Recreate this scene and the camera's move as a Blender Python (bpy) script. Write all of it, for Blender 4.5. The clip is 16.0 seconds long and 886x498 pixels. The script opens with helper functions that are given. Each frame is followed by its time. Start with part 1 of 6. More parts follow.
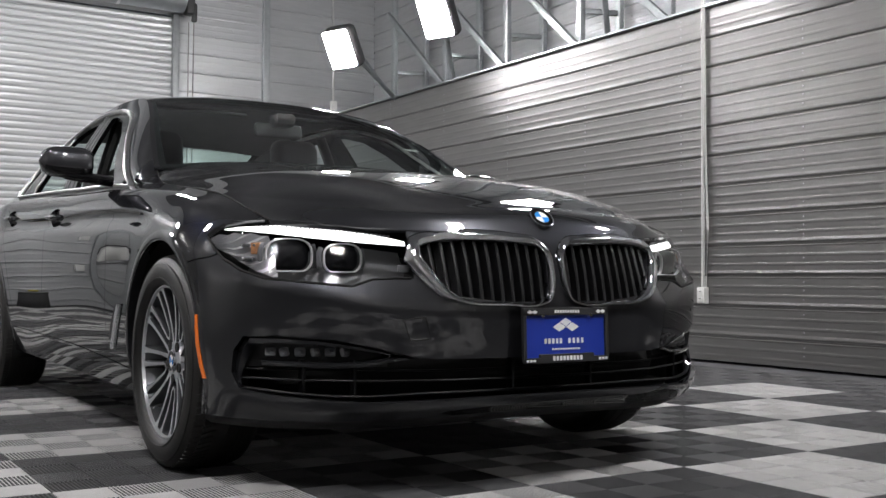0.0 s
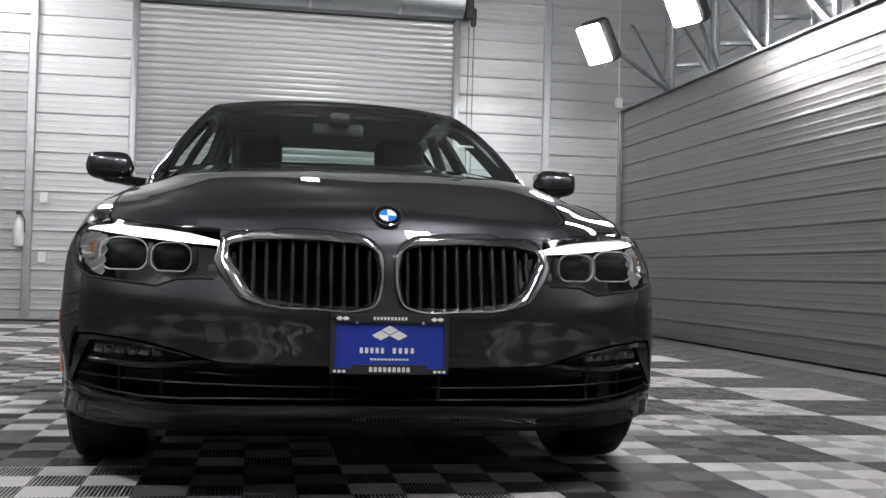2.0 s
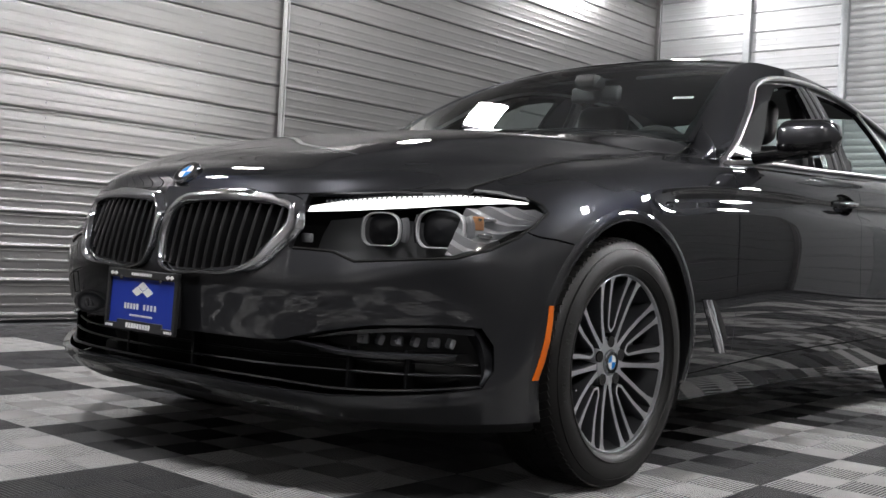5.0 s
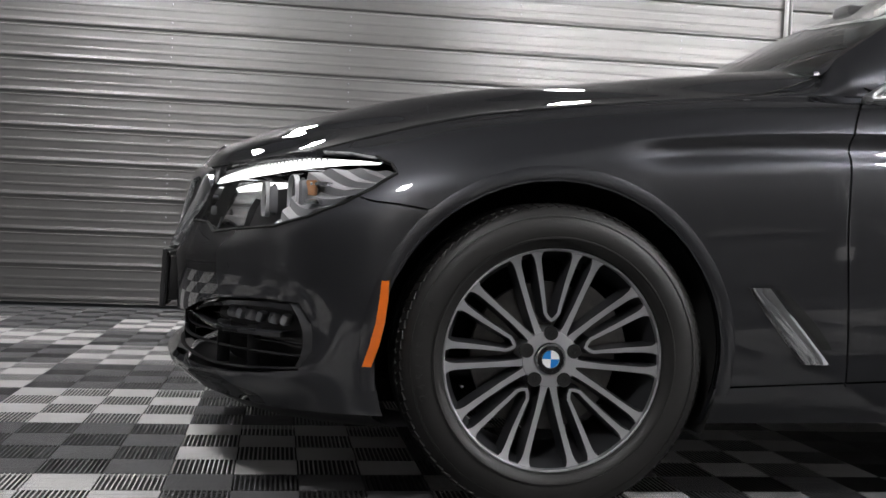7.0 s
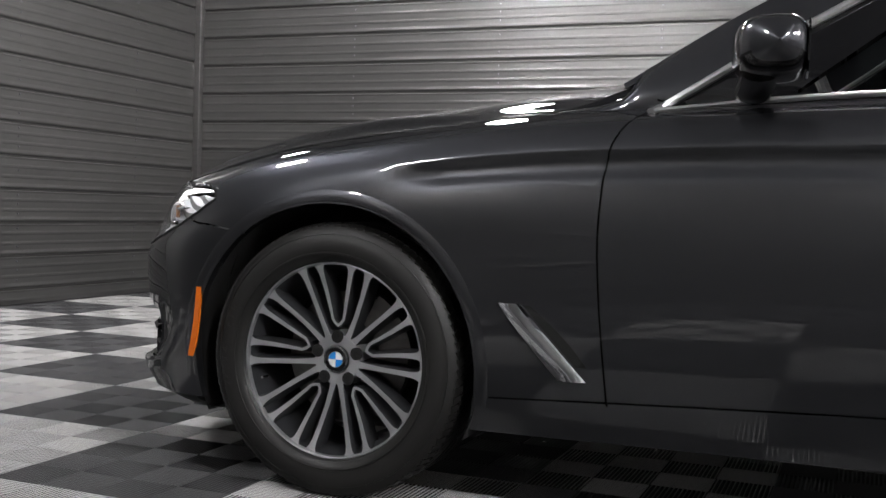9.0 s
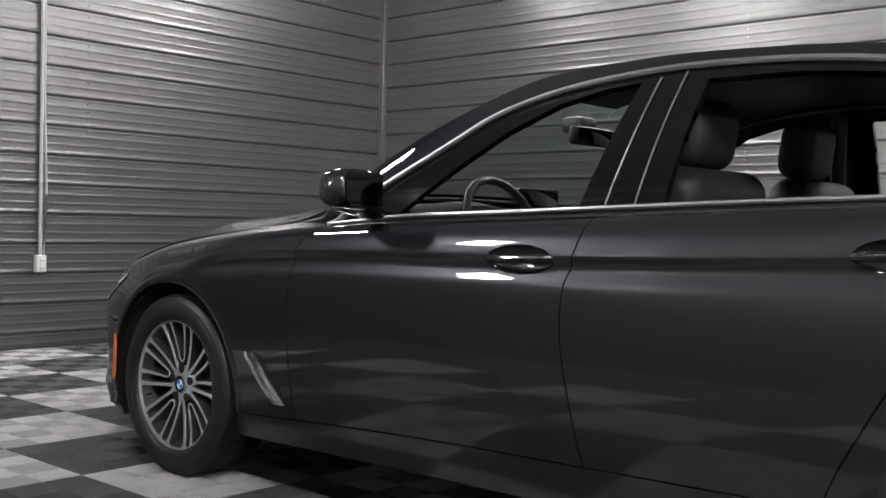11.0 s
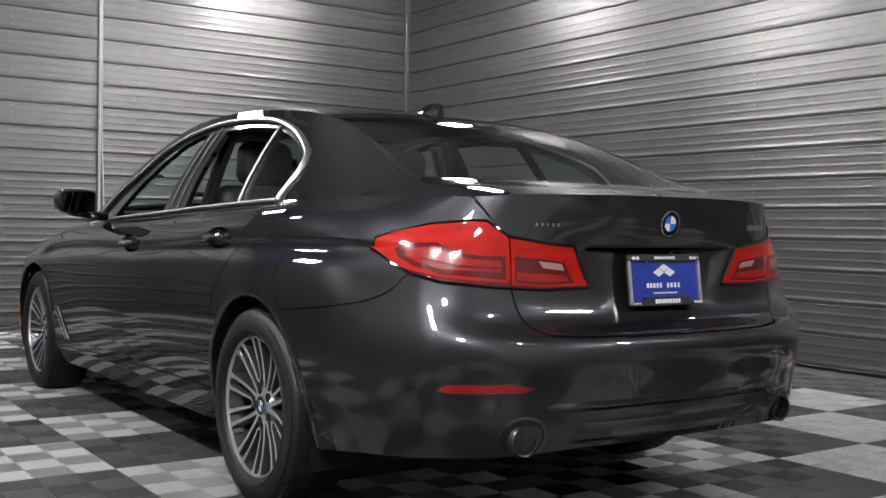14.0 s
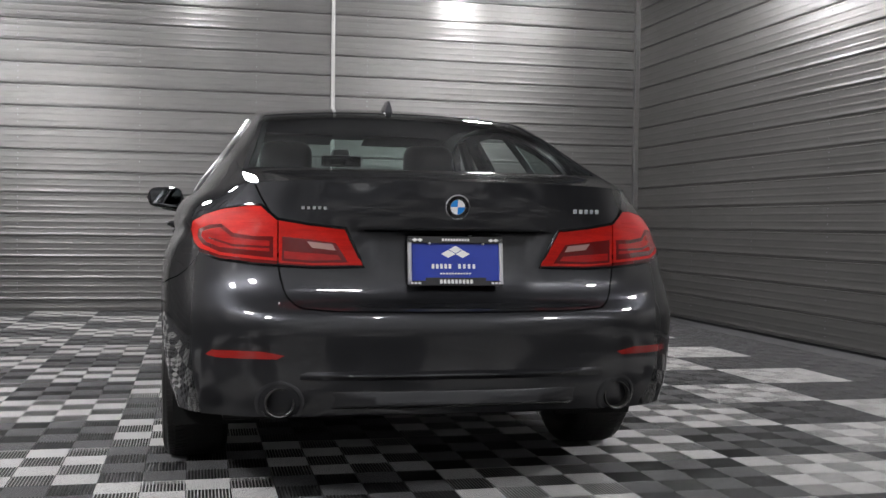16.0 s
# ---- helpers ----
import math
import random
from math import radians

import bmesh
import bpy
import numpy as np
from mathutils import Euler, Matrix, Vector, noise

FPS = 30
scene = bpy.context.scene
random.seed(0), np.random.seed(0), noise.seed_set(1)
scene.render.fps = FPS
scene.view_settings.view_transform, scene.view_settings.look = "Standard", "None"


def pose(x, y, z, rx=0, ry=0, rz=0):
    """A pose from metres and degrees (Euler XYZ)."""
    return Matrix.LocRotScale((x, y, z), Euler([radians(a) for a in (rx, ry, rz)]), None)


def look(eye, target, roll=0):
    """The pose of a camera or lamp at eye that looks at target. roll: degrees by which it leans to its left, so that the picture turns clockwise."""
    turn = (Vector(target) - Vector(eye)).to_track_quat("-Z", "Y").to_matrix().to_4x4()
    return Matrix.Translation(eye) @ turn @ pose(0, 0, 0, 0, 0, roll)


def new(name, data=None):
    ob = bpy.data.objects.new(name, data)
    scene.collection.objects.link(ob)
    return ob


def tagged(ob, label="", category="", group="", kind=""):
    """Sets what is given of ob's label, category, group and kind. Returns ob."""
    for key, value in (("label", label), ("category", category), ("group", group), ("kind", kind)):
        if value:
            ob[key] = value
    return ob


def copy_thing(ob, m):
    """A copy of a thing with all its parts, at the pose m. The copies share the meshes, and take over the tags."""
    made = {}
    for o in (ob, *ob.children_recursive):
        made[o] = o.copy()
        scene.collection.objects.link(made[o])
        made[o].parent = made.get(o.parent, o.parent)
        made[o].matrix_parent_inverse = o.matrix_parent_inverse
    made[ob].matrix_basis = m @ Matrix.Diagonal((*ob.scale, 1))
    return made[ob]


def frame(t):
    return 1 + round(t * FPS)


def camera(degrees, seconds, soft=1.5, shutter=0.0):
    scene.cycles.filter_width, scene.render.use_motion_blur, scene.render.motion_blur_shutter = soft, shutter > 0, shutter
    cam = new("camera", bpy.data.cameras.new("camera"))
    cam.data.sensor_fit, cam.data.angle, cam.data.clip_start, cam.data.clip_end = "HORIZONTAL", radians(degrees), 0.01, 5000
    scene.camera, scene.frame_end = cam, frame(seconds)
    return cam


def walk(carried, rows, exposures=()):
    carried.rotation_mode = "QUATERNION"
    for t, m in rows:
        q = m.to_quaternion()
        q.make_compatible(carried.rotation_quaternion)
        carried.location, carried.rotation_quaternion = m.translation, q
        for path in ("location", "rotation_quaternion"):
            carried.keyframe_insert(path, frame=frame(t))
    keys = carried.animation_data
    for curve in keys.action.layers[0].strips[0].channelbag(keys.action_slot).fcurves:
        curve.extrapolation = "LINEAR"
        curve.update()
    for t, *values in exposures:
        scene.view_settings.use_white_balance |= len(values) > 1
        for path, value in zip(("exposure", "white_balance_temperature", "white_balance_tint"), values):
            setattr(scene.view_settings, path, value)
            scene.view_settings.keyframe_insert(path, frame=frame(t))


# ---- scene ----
cam = camera(45.6, 16.0)
PATH = [
    (0, (-1.948, -3.309, 0.6), (-0.881, -1.618, 0.658), 0.3),
    (0.5, (-1.666, -3.436, 0.605), (-0.714, -1.678, 0.668), 0.9),
    (1, (-1.28, -3.554, 0.624), (-0.494, -1.716, 0.679), 0.9),
    (1.5, (-0.844, -3.639, 0.639), (-0.255, -1.728, 0.686), 1.3),
    (2, (-0.354, -3.683, 0.632), (-0.007, -1.714, 0.679), 1.5),
    (2.5, (0.158, -3.659, 0.615), (0.228, -1.66, 0.665), 1.9),
    (3, (0.712, -3.549, 0.622), (0.443, -1.567, 0.659), 1.8),
    (3.5, (1.193, -3.38, 0.619), (0.638, -1.459, 0.651), 2.1),
    (4, (1.621, -3.148, 0.622), (0.802, -1.323, 0.643), 2.5),
    (4.5, (2.019, -2.835, 0.618), (0.953, -1.143, 0.63), 2.7),
    (5, (2.384, -2.477, 0.63), (1.081, -0.96, 0.622), 3.1),
    (7.5, (3.126, -0.165, 0.619), (1.126, -0.145, 0.568), 2.17),
    (8, (3.143, 0.223, 0.626), (1.156, 0.002, 0.569), 2.0),
    (8.5, (3.196, 0.693, 0.66), (1.256, 0.211, 0.596), 1.7),
    (9, (3.186, 1.203, 0.717), (1.332, 0.457, 0.64), 1.9),
    (11.5, (3.171, 3.899, 0.984), (1.727, 2.516, 0.947), 1.0),
    (12, (3.142, 4.449, 0.998), (1.736, 3.027, 0.962), 0.9),
    (12.5, (3.043, 4.959, 1.018), (1.689, 3.488, 0.981), 1.1),
    (13, (2.912, 5.434, 1.0), (1.606, 3.919, 0.962), 1.1),
    (13.5, (2.696, 5.885, 0.975), (1.464, 4.31, 0.934), 0.9),
    (14, (2.43, 6.299, 0.961), (1.296, 4.653, 0.919), 0.9),
    (14.5, (2.093, 6.641, 0.934), (1.085, 4.914, 0.891), 0.9),
    (15, (1.709, 6.938, 0.926), (0.857, 5.129, 0.881), 0.9),
    (15.5, (1.285, 7.152, 0.923), (0.613, 5.269, 0.877), 0.8),
    (16, (0.82, 7.296, 0.926), (0.362, 5.35, 0.879), 0.8),
]
walk(cam, [(t, look(eye, target, roll)) for t, eye, target, roll in PATH],
     exposures=((0, .06), (2, .03), (4, .10), (5.2, .13), (7.3, .22), (9.2, .20), (11.3, .02), (13.5, -.03), (16, -.07)))
from mathutils.bvhtree import BVHTree

from mathutils.interpolate import poly_3d_calc

# ---- light ----
world = bpy.data.worlds.new("world")
scene.world = world
world.use_nodes = True
world.node_tree.nodes["Background"].inputs[0].default_value = (0.5, 0.55, 0.6, 1)
world.node_tree.nodes["Background"].inputs[1].default_value = 0.05


# ---- materials ----
def material(name, color=(0.5, 0.5, 0.5), rough=0.5, metal=0.0, coat=0.0, coat_rough=0.03, spec=0.5):
    m = bpy.data.materials.new(name)
    m.use_nodes = True
    b = m.node_tree.nodes["Principled BSDF"]
    b.inputs["Base Color"].default_value = (*color, 1)
    b.inputs["Roughness"].default_value = rough
    b.inputs["Metallic"].default_value = metal
    b.inputs["Coat Weight"].default_value = coat
    b.inputs["Coat Roughness"].default_value = coat_rough
    b.inputs["Specular IOR Level"].default_value = spec
    return m


def bsdf(m):
    return m.node_tree.nodes["Principled BSDF"]


def add(m, kind, **inputs):
    n = m.node_tree.nodes.new(kind)
    for key, value in inputs.items():
        n.inputs[key.replace("_", " ")].default_value = value
    return n


def wear(m, scale, amount, dark, light, rough=(0.3, 0.5), bump=0.0, stretch=(1, 1, 1), fine=60.0):
    """Mottled colour at two scales, uneven gloss and a fine relief."""
    links = m.node_tree.links
    co = add(m, "ShaderNodeTexCoord")
    mp = add(m, "ShaderNodeMapping")
    mp.inputs["Scale"].default_value = stretch
    links.new(co.outputs["Object"], mp.inputs["Vector"])
    big = add(m, "ShaderNodeTexNoise", Scale=scale, Detail=6.0, Roughness=0.6)
    small = add(m, "ShaderNodeTexNoise", Scale=scale * fine, Detail=3.0)
    for n in (big, small):
        links.new(mp.outputs[0], n.inputs["Vector"])
    mix = add(m, "ShaderNodeMix")
    mix.data_type = "FLOAT"
    mix.inputs["Factor"].default_value = amount
    links.new(big.outputs[0], mix.inputs["A"])
    links.new(small.outputs[0], mix.inputs["B"])
    ramp = add(m, "ShaderNodeValToRGB")
    ramp.color_ramp.elements[0].color, ramp.color_ramp.elements[0].position = (*dark, 1), 0.3
    ramp.color_ramp.elements[1].color, ramp.color_ramp.elements[1].position = (*light, 1), 0.7
    links.new(mix.outputs[0], ramp.inputs[0])
    links.new(ramp.outputs[0], bsdf(m).inputs["Base Color"])
    rr = add(m, "ShaderNodeMapRange")
    rr.inputs["To Min"].default_value, rr.inputs["To Max"].default_value = rough
    links.new(big.outputs[0], rr.inputs[0])
    links.new(rr.outputs[0], bsdf(m).inputs["Roughness"])
    if bump:
        b = add(m, "ShaderNodeBump", Strength=bump, Distance=0.002)
        links.new(small.outputs[0], b.inputs["Height"])
        links.new(b.outputs[0], bsdf(m).inputs["Normal"])
    return m


def glow(name, color, strength):
    m = material(name, (0.8, 0.8, 0.8))
    bsdf(m).inputs["Emission Color"].default_value = (*color, 1)
    bsdf(m).inputs["Emission Strength"].default_value = strength
    return m


PAINT = material("graphite_metallic_paint", (0.039, 0.040, 0.0445), 0.36, 0.80, 1.0, 0.008, 0.0)
bsdf(PAINT).inputs["Specular Tint"].default_value = (0.05, 0.05, 0.05, 1)
bsdf(PAINT).inputs["Coat IOR"].default_value = 1.66
flake = add(PAINT, "ShaderNodeTexNoise", Scale=900.0, Detail=1.0)
spread = add(PAINT, "ShaderNodeMapRange")
spread.inputs["To Min"].default_value, spread.inputs["To Max"].default_value = 0.29, 0.38
PAINT.node_tree.links.new(add(PAINT, "ShaderNodeTexCoord").outputs["Object"], flake.inputs["Vector"])
PAINT.node_tree.links.new(flake.outputs[0], spread.inputs[0])
PAINT.node_tree.links.new(spread.outputs[0], bsdf(PAINT).inputs["Roughness"])
BLACK = material("gloss_black", (0.004, 0.004, 0.0045), 0.10, 0.0, 0.4, 0.02, 0.4)
PLASTIC = wear(material("black_plastic", (0.015, 0.015, 0.016), 0.5), 6, 0.6, (0.010, 0.010, 0.011), (0.020, 0.020, 0.021), (0.4, 0.6), 0.15)
# near-black for black parts, and for shade painted into hollows and openings
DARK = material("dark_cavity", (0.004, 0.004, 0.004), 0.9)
RUBBER = wear(material("tyre_rubber", (0.008, 0.008, 0.008), 0.5), 9, 0.5, (0.006, 0.0058, 0.0056), (0.013, 0.0123, 0.0117), (0.40, 0.58), 0.12)
CHROME = material("chrome", (0.62, 0.63, 0.65), 0.08, 1.0)
SATIN = material("satin_aluminium", (0.68, 0.68, 0.69), 0.32, 1.0)
RIM = material("machined_alloy", (0.66, 0.67, 0.69), 0.28, 0.88)
RIMDARK = material("grey_painted_alloy", (0.085, 0.087, 0.094), 0.30, 0.7, 0.5)
STEEL = wear(material("brake_steel", (0.2, 0.2, 0.2), 0.4, 0.9), 30, 0.4, (0.10, 0.10, 0.10), (0.22, 0.21, 0.20), (0.35, 0.5))
LEATHER = wear(material("black_leather", (0.015, 0.015, 0.016), 0.5), 15, 0.5, (0.010, 0.010, 0.011), (0.022, 0.022, 0.023), (0.4, 0.55), 0.3)


def sheet(name, dark, light, rough, metal, bump):
    """Rolled steel sheet: faint long streaks, uneven gloss and slightly dented skin."""
    m = material(name, light, rough[0], metal)
    links = m.node_tree.links
    co = add(m, "ShaderNodeTexCoord")
    def veined(stretch, scale, detail):
        mp = add(m, "ShaderNodeMapping")
        mp.inputs["Scale"].default_value = stretch
        links.new(co.outputs["Object"], mp.inputs["Vector"])
        n = add(m, "ShaderNodeTexNoise", Scale=scale, Detail=detail, Roughness=0.5)
        links.new(mp.outputs[0], n.inputs["Vector"])
        return n
    streak, patch, dent, grain = veined((.12, .12, 1), 34, 2.0), veined((.5, .5, 1), 1.1, 3.0), veined((.35, .35, 1), 5.0, 1.0), veined((1, 1, 1), 240, 2.0)
    mix = add(m, "ShaderNodeMix")
    mix.data_type = "FLOAT"
    mix.inputs["Factor"].default_value = .45
    links.new(streak.outputs[0], mix.inputs["A"])
    links.new(patch.outputs[0], mix.inputs["B"])
    ramp = add(m, "ShaderNodeValToRGB")
    ramp.color_ramp.elements[0].color, ramp.color_ramp.elements[0].position = (*dark, 1), .25
    ramp.color_ramp.elements[1].color, ramp.color_ramp.elements[1].position = (*light, 1), .75
    links.new(mix.outputs[0], ramp.inputs[0])
    links.new(ramp.outputs[0], bsdf(m).inputs["Base Color"])
    rr = add(m, "ShaderNodeMapRange")
    rr.inputs["To Min"].default_value, rr.inputs["To Max"].default_value = rough
    links.new(patch.outputs[0], rr.inputs[0])
    links.new(rr.outputs[0], bsdf(m).inputs["Roughness"])
    low = add(m, "ShaderNodeBump", Strength=bump, Distance=0.02)
    links.new(dent.outputs[0], low.inputs["Height"])
    fine = add(m, "ShaderNodeBump", Strength=.05, Distance=0.001)
    links.new(grain.outputs[0], fine.inputs["Height"])
    links.new(low.outputs[0], fine.inputs["Normal"])
    links.new(fine.outputs[0], bsdf(m).inputs["Normal"])
    return m


WALLMETAL = sheet("grey_steel_siding", (0.165, 0.162, 0.160), (0.212, 0.208, 0.205), (0.285, 0.345), 0.78, 0.010)
# one white steel: siding toned down for its shadow, door slats lightened
WHITEMETAL = sheet("pale_steel_siding", (0.41, 0.42, 0.43), (0.49, 0.50, 0.51), (0.36, 0.46), 0.5, 0.02)
DOORMETAL = sheet("pale_door_slats", (0.52, 0.53, 0.54), (0.60, 0.61, 0.62), (0.36, 0.46), 0.5, 0.01)
GALV = wear(material("galvanised_steel", (0.4, 0.42, 0.43), 0.4, 0.8), 12, 0.4, (0.32, 0.34, 0.35), (0.46, 0.48, 0.49), (0.3, 0.5))
CONDUIT = material("pale_conduit", (0.55, 0.55, 0.54), 0.45)
WHITEPLASTIC = material("white_plastic", (0.75, 0.75, 0.73), 0.4)
CEILING = wear(material("dark_roof_deck", (0.08, 0.08, 0.085), 0.6), 1.0, 0.3, (0.05, 0.05, 0.055), (0.09, 0.09, 0.095), (0.5, 0.7))
CONCRETE = wear(material("grey_concrete", (0.1, 0.1, 0.1), 0.6), 1.5, 0.4, (0.055, 0.056, 0.06), (0.10, 0.10, 0.105), (0.45, 0.7), 0.2)
LAMPGLOW = glow("lit_lamp_lens", (1.0, 0.985, 0.99), 195.0)
DRL = glow("lit_daytime_strip", (1.0, 0.99, 0.97), 2.0)
GAPGLOW = glow("daylight_under_door", (0.95, 0.97, 1.0), 2.2)


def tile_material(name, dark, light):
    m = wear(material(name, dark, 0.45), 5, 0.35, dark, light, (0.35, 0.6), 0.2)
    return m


# dark colour standing for the shade down between the tile ribs
TILE_SLOT_SHADE = tile_material("slot_shade", (0.014, 0.014, 0.014), (0.034, 0.034, 0.033))
TILE_LIGHT = tile_material("light_grey_tile", (0.45, 0.446, 0.441), (0.56, 0.556, 0.551))
TILE_DARK = tile_material("black_tile", (0.062, 0.062, 0.065), (0.092, 0.092, 0.097))


def glass(name, tint, rough=0.0, shine=0.055):
    m = bpy.data.materials.new(name)
    m.use_nodes = True
    nt = m.node_tree
    nt.nodes.clear()
    out = nt.nodes.new("ShaderNodeOutputMaterial")
    clear = nt.nodes.new("ShaderNodeBsdfTransparent")
    clear.inputs[0].default_value = (*tint, 1)
    gloss = nt.nodes.new("ShaderNodeBsdfGlossy")
    gloss.inputs["Roughness"].default_value = rough
    lw = nt.nodes.new("ShaderNodeLayerWeight")
    power = nt.nodes.new("ShaderNodeMath")
    power.operation, power.inputs[1].default_value = "POWER", 4.2
    scale = nt.nodes.new("ShaderNodeMath")
    scale.operation, scale.inputs[1].default_value, scale.inputs[2].default_value = "MULTIPLY_ADD", 0.93, shine
    lw.inputs[0].default_value = 0.5
    nt.links.new(lw.outputs["Facing"], power.inputs[0])
    nt.links.new(power.outputs[0], scale.inputs[0])
    mix = nt.nodes.new("ShaderNodeMixShader")
    nt.links.new(scale.outputs[0], mix.inputs[0])
    nt.links.new(clear.outputs[0], mix.inputs[1])
    nt.links.new(gloss.outputs[0], mix.inputs[2])
    nt.links.new(mix.outputs[0], out.inputs[0])
    return m


GLASS = glass("green_tinted_glass", (0.74, 0.85, 0.82))
CLEAR = glass("clear_lens", (0.92, 0.93, 0.94), 0.0, 0.012)


# ---- mesh tools ----
def thing(name, at=(0, 0, 0), label="", category="", group="", kind=""):
    ob = new(name)
    ob.location = at
    return tagged(ob, label, category, group, kind)


def finish(name, bm, mat, parent=None, label="", smooth=False, angle=None):
    me = bpy.data.meshes.new(name)
    bm.normal_update()
    bm.to_mesh(me)
    bm.free()
    for m in mat if isinstance(mat, (list, tuple)) else [mat]:
        me.materials.append(m)
    if smooth:
        me.shade_smooth()
        if angle:
            me.set_sharp_from_angle(angle=radians(angle))
    ob = new(name, me)
    if parent:
        ob.parent = parent
    return tagged(ob, label)


def part(name, bm, mat, parent, label="", smooth=True, angle=35):
    return finish(name, bm, mat, parent, label, smooth, angle)


def box(bm, c, s, bevel=0.0, turn=None, segments=2):
    m = Matrix.Translation(c) @ (turn or Matrix()) @ Matrix.Diagonal((*s, 1))
    made = bmesh.ops.create_cube(bm, size=1, matrix=m)["verts"]
    if bevel:
        edges = list({e for v in made for e in v.link_edges})
        bmesh.ops.bevel(bm, geom=edges, offset=bevel, segments=segments, affect="EDGES", profile=0.5)


def boxed(c, s, bevel=0.0, turn=None, segments=2):
    bm = bmesh.new()
    box(bm, c, s, bevel, turn, segments)
    return bm


def turn_profile(bm, profile, steps=48, axis="x", at=(0, 0, 0), a0=0.0, a1=360.0):
    """A solid of revolution. profile: (along the axis, radius)."""
    closed = a1 - a0 >= 360
    rows = []
    for k in range(steps if closed else steps + 1):
        a = radians(a0 + (a1 - a0) * k / steps)
        row = []
        for u, r in profile:
            p = (u, r * math.cos(a), r * math.sin(a)) if axis == "x" else (r * math.cos(a), u, r * math.sin(a)) if axis == "y" else (r * math.cos(a), r * math.sin(a), u)
            row.append(bm.verts.new(Vector(p) + Vector(at)))
        rows.append(row)
    n = len(rows)
    for k in range(n if closed else n - 1):
        a, b = rows[k], rows[(k + 1) % n]
        for j in range(len(profile) - 1):
            bm.faces.new((a[j], a[j + 1], b[j + 1], b[j]))


def tube(bm, pts, r, sides=8, closed=False, flat=1.0, up=(0, 0, 1)):
    """A tube along points. flat: how much lower than wide."""
    pts = [Vector(p) for p in pts]
    n = len(pts)
    rings = []
    for i, p in enumerate(pts):
        a = pts[(i - 1) % n] if closed or i else p
        b = pts[(i + 1) % n] if closed or i < n - 1 else p
        d = (b - a).normalized()
        side = d.cross(Vector(up))
        if side.length < 1e-4:
            side = d.cross(Vector((1, 0, 0)))
        side.normalize()
        top = side.cross(d)
        rings.append([bm.verts.new(p + side * (r * math.cos(t)) + top * (r * flat * math.sin(t))) for t in (2 * math.pi * k / sides for k in range(sides))])
    for i in range(n if closed else n - 1):
        a, b = rings[i], rings[(i + 1) % n]
        for k in range(sides):
            bm.faces.new((a[k], a[(k + 1) % sides], b[(k + 1) % sides], b[k]))
    if not closed:
        bm.faces.new(rings[0][::-1])
        bm.faces.new(rings[-1])


def prism(bm, poly, place, depth):
    """A plate from an outline in the plane: place(u, v, w) gives the point, w runs from 0 to depth."""
    a = [bm.verts.new(place(u, v, 0)) for u, v in poly]
    b = [bm.verts.new(place(u, v, depth)) for u, v in poly]
    n = len(poly)
    bm.faces.new(a[::-1])
    bm.faces.new(b)
    for i in range(n):
        bm.faces.new((a[i], a[(i + 1) % n], b[(i + 1) % n], b[i]))


def spline(pts, at):
    """A smooth curve through points, at places given in steps of the points' index."""
    p = np.array(pts, float)
    d = np.maximum(np.linalg.norm(np.diff(p, axis=0), axis=1), 1e-6)
    s = np.diff(p, axis=0) / d[:, None]
    m = np.empty_like(p)
    m[0], m[-1] = s[0], s[-1]
    m[1:-1] = (s[:-1] * d[1:, None] + s[1:] * d[:-1, None]) / (d[1:] + d[:-1])[:, None]
    at = np.clip(np.asarray(at, float), 0, len(p) - 1)
    i = np.minimum(at.astype(int), len(p) - 2)
    t = (at - i)[:, None]
    h, L = p[i + 1] - p[i], d[i][:, None]
    return p[i] * (1 + 2 * t) * (1 - t) ** 2 + p[i + 1] * t * t * (3 - 2 * t) + L * m[i] * t * (1 - t) ** 2 - L * m[i + 1] * t * t * (1 - t)


def along(pts, n):
    return spline(pts, np.linspace(0, len(pts) - 1, n))


def by_y(pts, ys):
    """The x and z of a curve whose y rises, at the given y."""
    c = spline(pts, np.linspace(0, len(pts) - 1, 600))
    return np.stack([np.interp(ys, c[:, 1], c[:, 0]), ys, np.interp(ys, c[:, 1], c[:, 2])], 1)


def grid_mesh(bm, rows):
    vs = [[bm.verts.new(p) for p in row] for row in rows]
    for a, b in zip(vs, vs[1:]):
        for k in range(len(a) - 1):
            quad = []
            for v in (a[k], b[k], b[k + 1], a[k + 1]):
                if all((v.co - q.co).length > 1e-7 for q in quad):
                    quad.append(v)
            if len(quad) > 2:
                bm.faces.new(quad)


# ---- the room ----
XL, XR, YF, YB, HIGH = -4.07, 4.06, -3.92, 8.80, 4.9


